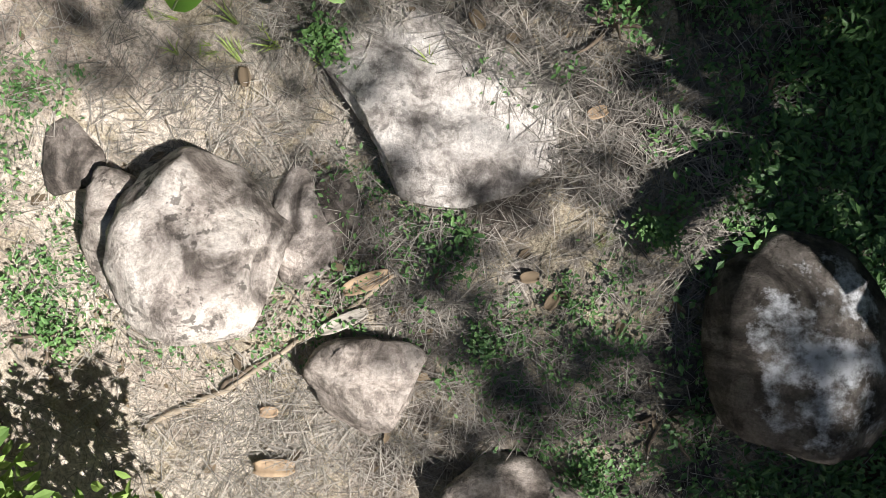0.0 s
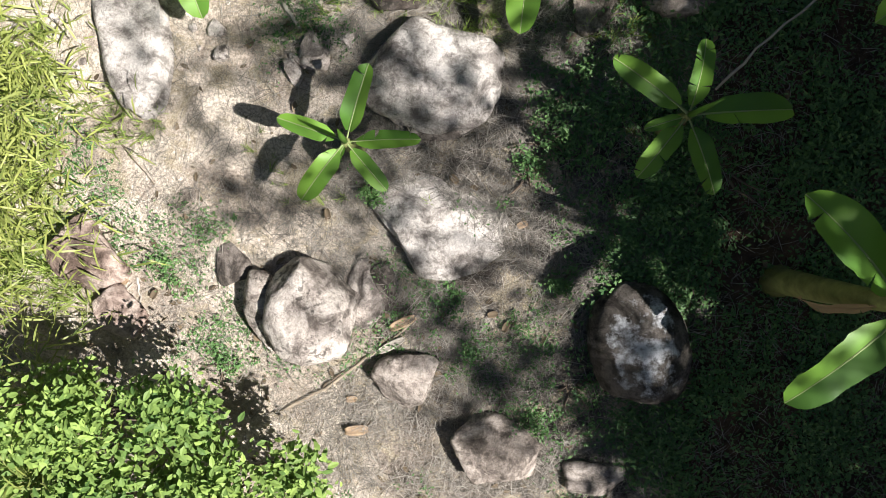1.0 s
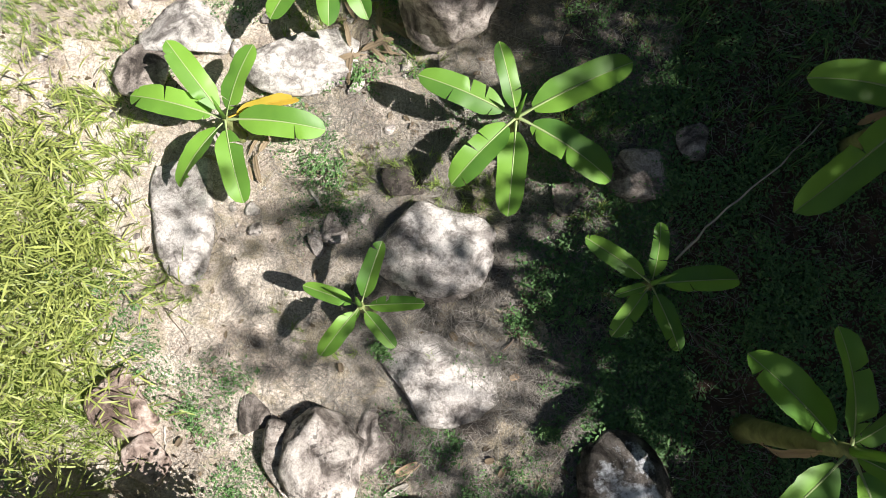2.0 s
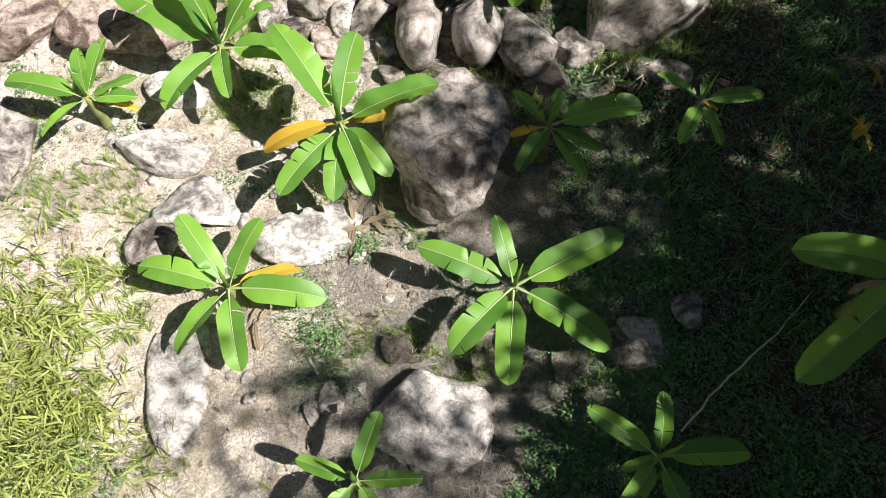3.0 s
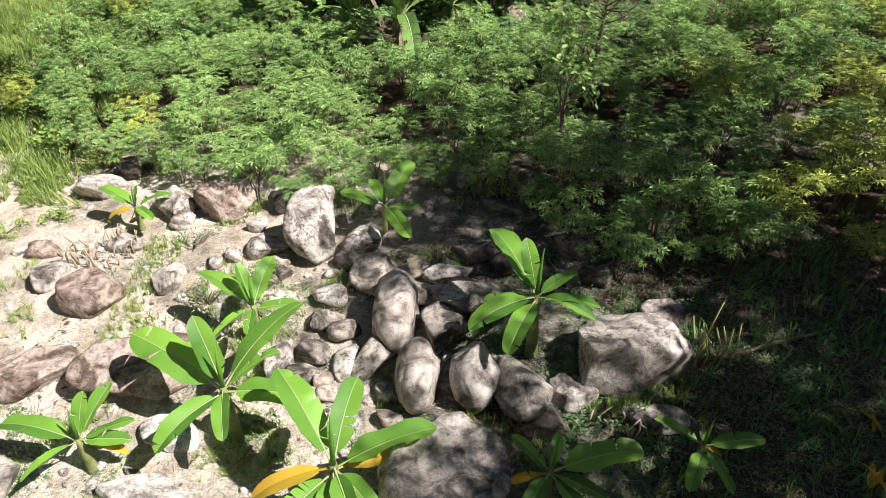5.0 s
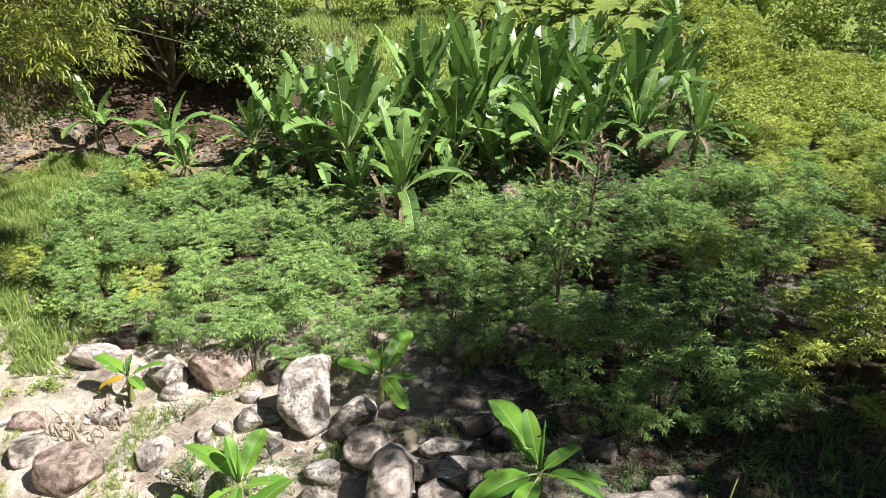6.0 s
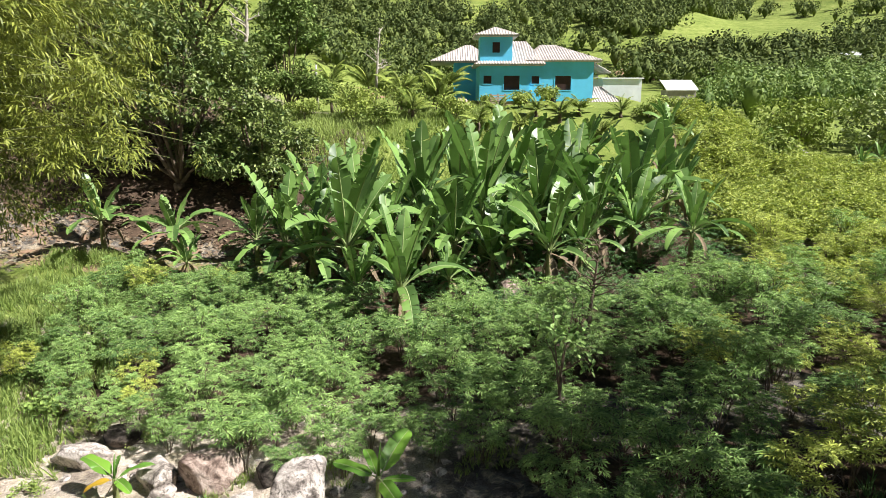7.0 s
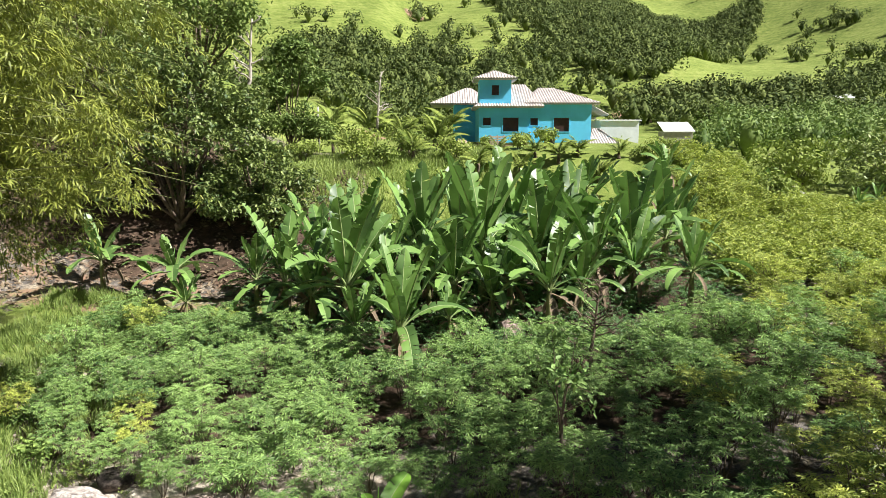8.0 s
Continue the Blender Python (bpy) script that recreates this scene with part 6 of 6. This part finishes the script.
def slope_stones():
    """Small stones and broken rock strewn over the dry slope, and the stalks between them."""
    rng, nrng = random.Random(99), np.random.default_rng(99)
    ball = bmesh.new()
    bmesh.ops.create_icosphere(ball, subdivisions=2, radius=1.0)
    base = np.array([v.co[:] for v in ball.verts])
    ball.verts.index_update()
    tris = [tuple(v.index for v in f.verts) for f in ball.faces]
    ball.free()
    verts, faces = [], []
    for x, y, z in ground_spots(rng, 520, -9.5, 2.0, 2.5, 14.5, lambda x, y: ramp(1.0, -2.0, x) * (0.15 + 0.85 * patchy(x, y, 0.6, 61.0, 0.05)), 0.0):
        size = 0.03 + 0.11 * rng.random() ** 2.2
        half = np.array([rng.uniform(0.8, 1.5), rng.uniform(0.7, 1.2), rng.uniform(0.5, 0.9)]) * size
        lumps = base * (1 + 0.22 * np.sin(base[:, [1, 2, 0]] * rng.uniform(2, 4) + rng.uniform(0, 6)))
        for d in nrng.normal(size=(4, 3)):
            d /= np.linalg.norm(d)
            lumps = lumps - np.maximum(0, lumps @ d - 0.62)[:, None] * d
        a = rng.uniform(0, 6.283)
        w = lumps * half
        w = np.stack([w[:, 0] * math.cos(a) - w[:, 1] * math.sin(a), w[:, 0] * math.sin(a) + w[:, 1] * math.cos(a), w[:, 2]], 1) + np.array([x, y, z + half[2] * 0.25])
        faces += [tuple(len(verts) + k for k in f) for f in tris]
        verts += w.tolist()
    me = bpy.data.meshes.new("slope_stones")
    me.from_pydata(verts, [], faces)
    me.materials.append(ROCK_PALE)
    tagged(new("slope_stones", me), "small broken stones strewn over the dry slope", "stones", kind="stuff")
    p = ground_spots(rng, 11000, -9.5, 0.5, 3.5, 14.5, lambda x, y: 0.1 + 0.9 * patchy(x, y, 0.55, 64.0, 0.0), 0.025)
    me = scatter("slope_straw", "straw", p, 0.06 + 0.24 * nrng.random(len(p)) ** 1.6, nrng, STRAW, (-5, 18))
    tagged(new("slope_straw", me), "pale dry stalks scattered among the boulders", "litter", kind="stuff")


slope_stones()


def shade_weeds():
    """A leafy carpet of weeds on the darker ground under the trees."""
    rng, nrng = random.Random(97), np.random.default_rng(97)
    p = []
    for x, y, z in ground_spots(rng, 7600, 0.9, 9.5, -3.6, 11.5, lambda x, y: (1 - 0.8 * ramp(3.5, 6, y)) * ramp(0.9, 2.0, x + 0.6 * noise.noise((x * 1.3, y * 1.3, 3))) * (0.06 + 0.94 * patchy(x, y, 1.0, 6.0, 0.02)), 0.01):
        tall = rng.uniform(0.04, 0.2)
        for _ in range(11):
            p.append((x + rng.gauss(0, 0.09), y + rng.gauss(0, 0.09), z + tall * rng.random()))
    me = scatter("shade_weeds", "leaflet", p, nrng.uniform(0.035, 0.085, len(p)), nrng, WEED, (-30, 30))
    tagged(new("shade_weeds", me), "leafy carpet of dark green weeds in the shade", "weeds", kind="stuff")


shade_weeds()


def bank_litter():
    rng, nrng = random.Random(96), np.random.default_rng(96)
    p = ground_spots(rng, 5000, -20, -4, 27.5, 40, lambda x, y: 0.35 + 0.65 * patchy(x, y, 0.5, 18.0, 0.0), 0.05)
    me = scatter("bank_litter", "oval", p, nrng.uniform(0.12, 0.3, len(p)), nrng, LEAF_DEAD, (-25, 40))
    tagged(new("bank_litter", me), "thick brown leaf litter on the wooded bank", "litter", kind="stuff")


bank_litter()


def grass_tuft_field(name, label, count, region, size, mat, seed, droop=(-12, 12)):
    rng, nrng = random.Random(seed), np.random.default_rng(seed)
    p = ground_spots(rng, count, *region[:4], region[4], 0.0)
    me = scatter(name, "tuft", p, nrng.uniform(size * 0.5, size * 1.2, len(p)), nrng, mat, droop)
    return tagged(new(name, me), label, "grass", kind="stuff")


grass_tuft_field("grass_tufts", "thin green grass tufts between the boulders", 3000,
                 (-9.5, 4.5, 1.0, 14.5, lambda x, y: 0.9 * patchy(x, y, 0.75, 51.0, 0.16) * ramp(2.5, 0.5, x) + ramp(0.75, 0.25, math.hypot((x + 4.1) / 1.5, (y - 10.4) / 2.2))), 0.28, GRASS_LUSH, 92)
grass_tuft_field("rank_grass", "tall rank yellow-green grass beside the field", 6500,
                 (-17.0, -6.5, 14.0, 29.0, lambda x, y: ramp(-9.5, -12.0, x + 0.25 * (y - 20)) * (0.15 + 0.85 * patchy(x, y, 0.5, 12.0, -0.05))), 0.6, GRASS_LUSH, 93, (-25, 25))
grass_tuft_field("lawn_grass", "long bright grass on the slope below the house", 9000,
                 (-13.0, 4.0, 36.0, 50.0, lambda x, y: 0.5 + 0.5 * patchy(x, y, 0.4, 14.0, 0.0)), 0.6, GRASS_LUSH, 94)
grass_tuft_field("thicket_grass", "rank green and straw-coloured grass among low bamboo", 1300,
                 (-8.5, -4.2, -0.5, 4.8, lambda x, y: ramp(-4.2, -5.2, x + 0.5 * noise.noise((x, y, 8.0))) * (0.3 + 0.7 * patchy(x, y, 0.9, 17.0, 0.0))), 0.40, GRASS_LUSH, 98, (-30, 30))
grass_tuft_field("shade_grass", "dark rank grass in the shade of the trees", 1300,
                 (3.0, 10.5, 3.5, 12.5, lambda x, y: 0.2 + 0.8 * patchy(x, y, 0.8, 16.0, 0.0)), 0.42, WEED, 95)
grass_tuft_field("boulder_grass", "fresh grass at the foot of a boulder", 160,
                 (2.2, 4.0, 7.5, 8.3, lambda x, y: ramp(0.45, 0.1, abs(y - 7.95 - 0.1 * (x - 3)))), 0.3, GRASS_LUSH, 89, (-20, 20))


def stick(points, thick, mat, label, seed, name="stick"):
    rng = random.Random(seed)
    pts = []
    for (x0, y0, h0), (x1, y1, h1) in zip(points, points[1:]):
        for k in range(5):
            s = k / 5
            x, y = x0 + (x1 - x0) * s + rng.uniform(-1, 1) * 0.02, y0 + (y1 - y0) * s + rng.uniform(-1, 1) * 0.02
            pts.append(Vector((x, y, height(x, y) + h0 + (h1 - h0) * s + thick)))
    o = pts[0].copy()
    bm = bmesh.new()
    tube(bm, [p - o for p in pts], [thick * (1.1 - 0.6 * k / len(pts)) * rng.uniform(0.85, 1.15) for k in range(len(pts))], 7)
    ob = new(name, mesh_of(bm, name, mat))
    ob.matrix_basis = Matrix.Translation(o)
    return tagged(ob, label, name.replace("_", " "))


def scrap(x, y, long, wide, turn, mat, label, seed, name="bark_slab"):
    """A curled slab of bark or a dry leaf on the ground."""
    rng = random.Random(seed)
    bm = bmesh.new()
    n, m = 9, 5
    grid = [[bm.verts.new((long * (i / n - 0.5), wide * (j / m - 0.5) * (1 - 0.5 * abs(2 * i / n - 1) ** 3), 0.02 + 0.3 * wide * (2 * j / m - 1) ** 2 + rng.uniform(-1, 1) * 0.02 * wide)) for j in range(m + 1)] for i in range(n + 1)]
    low = [[bm.verts.new(v.co - Vector((0, 0, 0.012))) for v in row] for row in grid]
    for i in range(n):
        for j in range(m):
            bm.faces.new((grid[i][j], grid[i + 1][j], grid[i + 1][j + 1], grid[i][j + 1]))
            bm.faces.new((low[i][j], low[i][j + 1], low[i + 1][j + 1], low[i + 1][j]))
    for i in range(n):
        bm.faces.new((grid[i][0], low[i][0], low[i + 1][0], grid[i + 1][0]))
        bm.faces.new((grid[i][m], grid[i + 1][m], low[i + 1][m], low[i][m]))
    for j in range(m):
        bm.faces.new((grid[0][j], grid[0][j + 1], low[0][j + 1], low[0][j]))
        bm.faces.new((grid[n][j], low[n][j], low[n][j + 1], grid[n][j + 1]))
    ob = new(name, mesh_of(bm, name, mat))
    ob.matrix_basis = pose(x, y, height(x, y) + 0.02, 0, 0, turn)
    tagged(ob, label, name.replace("_", " "))


scrap(-0.60, -0.42, 0.34, 0.12, 25, BARK_SLAB, "curled slab of pale split bark", 800)
scrap(-0.74, -0.70, 0.36, 0.10, 28, BARK_PALE, "curled slab of bleached bark", 801)
scrap(-1.19, -1.80, 0.30, 0.13, 5, BARK_SLAB, "curled slab of pale split bark", 802)
for k, (x, y, turn) in enumerate(((0.82, 0.78, 20), (-0.87, 0.21, 70), (0.02, 1.31, 130), (0.49, -0.3, 10), (-1.25, -1.4, 5), (0.65, -0.45, 60), (-1.5, 0.9, 100), (2.2, 0.9, 40), (-4.1, 0.05, 15), (-3.7, -0.1, 60))):
    scrap(x, y, 0.13, 0.08, turn, LEAF_DEAD if k % 4 else BARK_SLAB, "curled brown fallen leaf", 810 + k, "dry_leaf")


def dry_trash(x, y, reach, count, seed, label, mat=None):
    """Withered banana leaves collapsed round the foot of a plant."""
    rng = random.Random(seed)
    t = thing("withered_leaves", (x, y, height(x, y) + 0.03), label, "withered leaves")
    for k in range(count):
        bm = bmesh.new()
        banana_leaf(bm, rng.uniform(0, 6.28), reach * rng.uniform(0.6, 1.1), -0.02 + rng.uniform(0, 0.05), radians(rng.uniform(10, 35)), 0.17, rng, (rng.uniform(-0.5, 0.5) * reach, rng.uniform(-0.5, 0.5) * reach, 0.03), 0.4, 12, rng.uniform(-0.5, 0.5))
        part("withered_leaf", bm, mat or LEAF_DEAD, t)


dry_trash(-1.25, 5.45, 0.55, 13, 830, "heap of dry brown banana leaves at the stem")
dry_trash(-2.9, 3.9, 0.45, 5, 831, "dry brown banana leaves at the stem")
dry_trash(0.8, 3.8, 0.45, 4, 832, "dry brown banana leaves at the stem")
dry_trash(-3.1, 7.2, 0.5, 4, 833, "dry brown banana leaves at the stem")
dry_trash(6.1, 6.8, 0.7, 6, 834, "heap of withered yellow-brown leaves in the shade", LEAF_YELLOW)


def cut_stalks(x, y, spread, count, tall, seed, label, mat):
    """A stand of dry cut stalks."""
    rng = random.Random(seed)
    t = thing("cut_stalks", (x, y, height(x, y)), label, "cut stalks")
    for k in range(count):
        a, r = rng.uniform(0, 6.28), spread * math.sqrt(rng.random())
        px, py = r * math.cos(a), 0.6 * r * math.sin(a)
        dz = height(x + px, y + py) - height(x, y)
        bm = bmesh.new()
        h = tall * rng.uniform(0.5, 1.1)
        tube(bm, [(px, py, dz - 0.03), (px + rng.uniform(-0.06, 0.06), py, dz + h * 0.5), (px + rng.uniform(-0.15, 0.15), py + rng.uniform(-0.1, 0.1), dz + h)], [0.02, 0.018, 0.012], 6)
        part("stalk", bm, mat, t)


cut_stalks(-7.3, 12.2, 0.9, 34, 0.42, 840, "stand of dry grey cut stalks", DEADWOOD)
cut_stalks(4.3, 8.7, 0.5, 16, 0.9, 841, "clump of yellow-green reeds in half shade", GRASS)
cut_stalks(2.5, 7.4, 0.45, 10, 0.45, 842, "dry broken stalks beside the boulder", DEADWOOD)


# ---- fallen wood ----
stick([(2.93, 2.3, 0.08), (3.55, 2.94, 0.22), (4.24, 3.5, 0.24), (4.97, 4.2, 0.1)], 0.015, BARK_PALE, "long pale dry vine stem lying in the shade", 700, "stick")
stick([(-2.23, -1.65, 0), (-1.59, -1.27, 0), (-0.94, -0.81, 0), (-0.45, -0.39, 0), (0.34, -0.08, 0)], 0.022, DEADWOOD, "long dry fallen branch across the soil", 701, "fallen_branch")
stick([(-1.63, -1.29, 0), (-1.3, -1.03, 0), (-0.74, -0.67, 0)], 0.016, BARK, "dry forked branch beside the fallen one", 702, "fallen_branch")
stick([(1.74, -0.59, 0.25), (1.89, -1.05, 0.25), (2.07, -1.31, 0.25)], 0.008, BARK_PALE, "thin pale twig leaning on a boulder", 703, "stick")
stick([(1.82, -0.55, 0.25), (2.05, -1.16, 0.25), (2.28, -1.38, 0.25)], 0.008, BARK_PALE, "thin pale twig leaning on a boulder", 704, "stick")
stick([(-5.71, 6.43, 0), (-5.04, 6.25, 0)], 0.045, BARK_PALE, "short bleached log on dry ground", 705, "log")
stick([(-1.96, 3.32, 0), (-1.71, 2.98, 0)], 0.03, BARK_PALE, "short bleached log on dry ground", 706, "log")
stick([(1.31, 2.84, 0), (1.43, 3.02, 0)], 0.035, BARK, "broken hollow log in the shade", 707, "log")
stick([(-4.78, -0.63, 0), (-4.38, -0.24, 0), (-3.88, 0.08, 0)], 0.018, BARK_PALE, "crooked pale branch by the brown boulders", 708, "fallen_branch")
stick([(-3.92, 0.12, 0), (-3.89, -0.23, 0), (-3.81, -0.62, 0)], 0.015, BARK_PALE, "crooked pale branch by the brown boulders", 709, "fallen_branch")
stick([(-5.56, 4.39, 0), (-5.54, 3.26, 0)], 0.03, DEADWOOD, "dry cane lying on the soil", 710, "stick")
stick([(-4.56, 2.66, 0), (-4.23, 2.17, 0)], 0.025, DEADWOOD, "dry cane lying on the soil", 711, "stick")
stick([(-4.08, 1.86, 0), (-3.48, 1.09, 0)], 0.01, BARK, "thin dark twig on the soil", 712, "stick")
stick([(4.88, 8.74, 0), (6.21, 9.12, 0), (6.84, 9.31, 0)], 0.03, DEADWOOD, "grey fallen branch in the shade", 713, "fallen_branch")
stick([(2.72, 10.88, 0), (3.4, 11.21, 0)], 0.03, DEADWOOD, "grey fallen branch in the shade", 714, "fallen_branch")
stick([(-0.88, 7.97, 0), (-0.04, 7.97, 0)], 0.012, STRAW, "dry stalk between boulders", 715, "stick")
stick([(0.23, 2.88, 0), (-0.14, 2.99, 0)], 0.012, GRASS, "thin green stalk on a boulder", 716, "stick")
stick([(0.8, 2.78, 0), (0.91, 1.9, 0)], 0.012, BARK, "thin dark twig on the soil", 717, "stick")
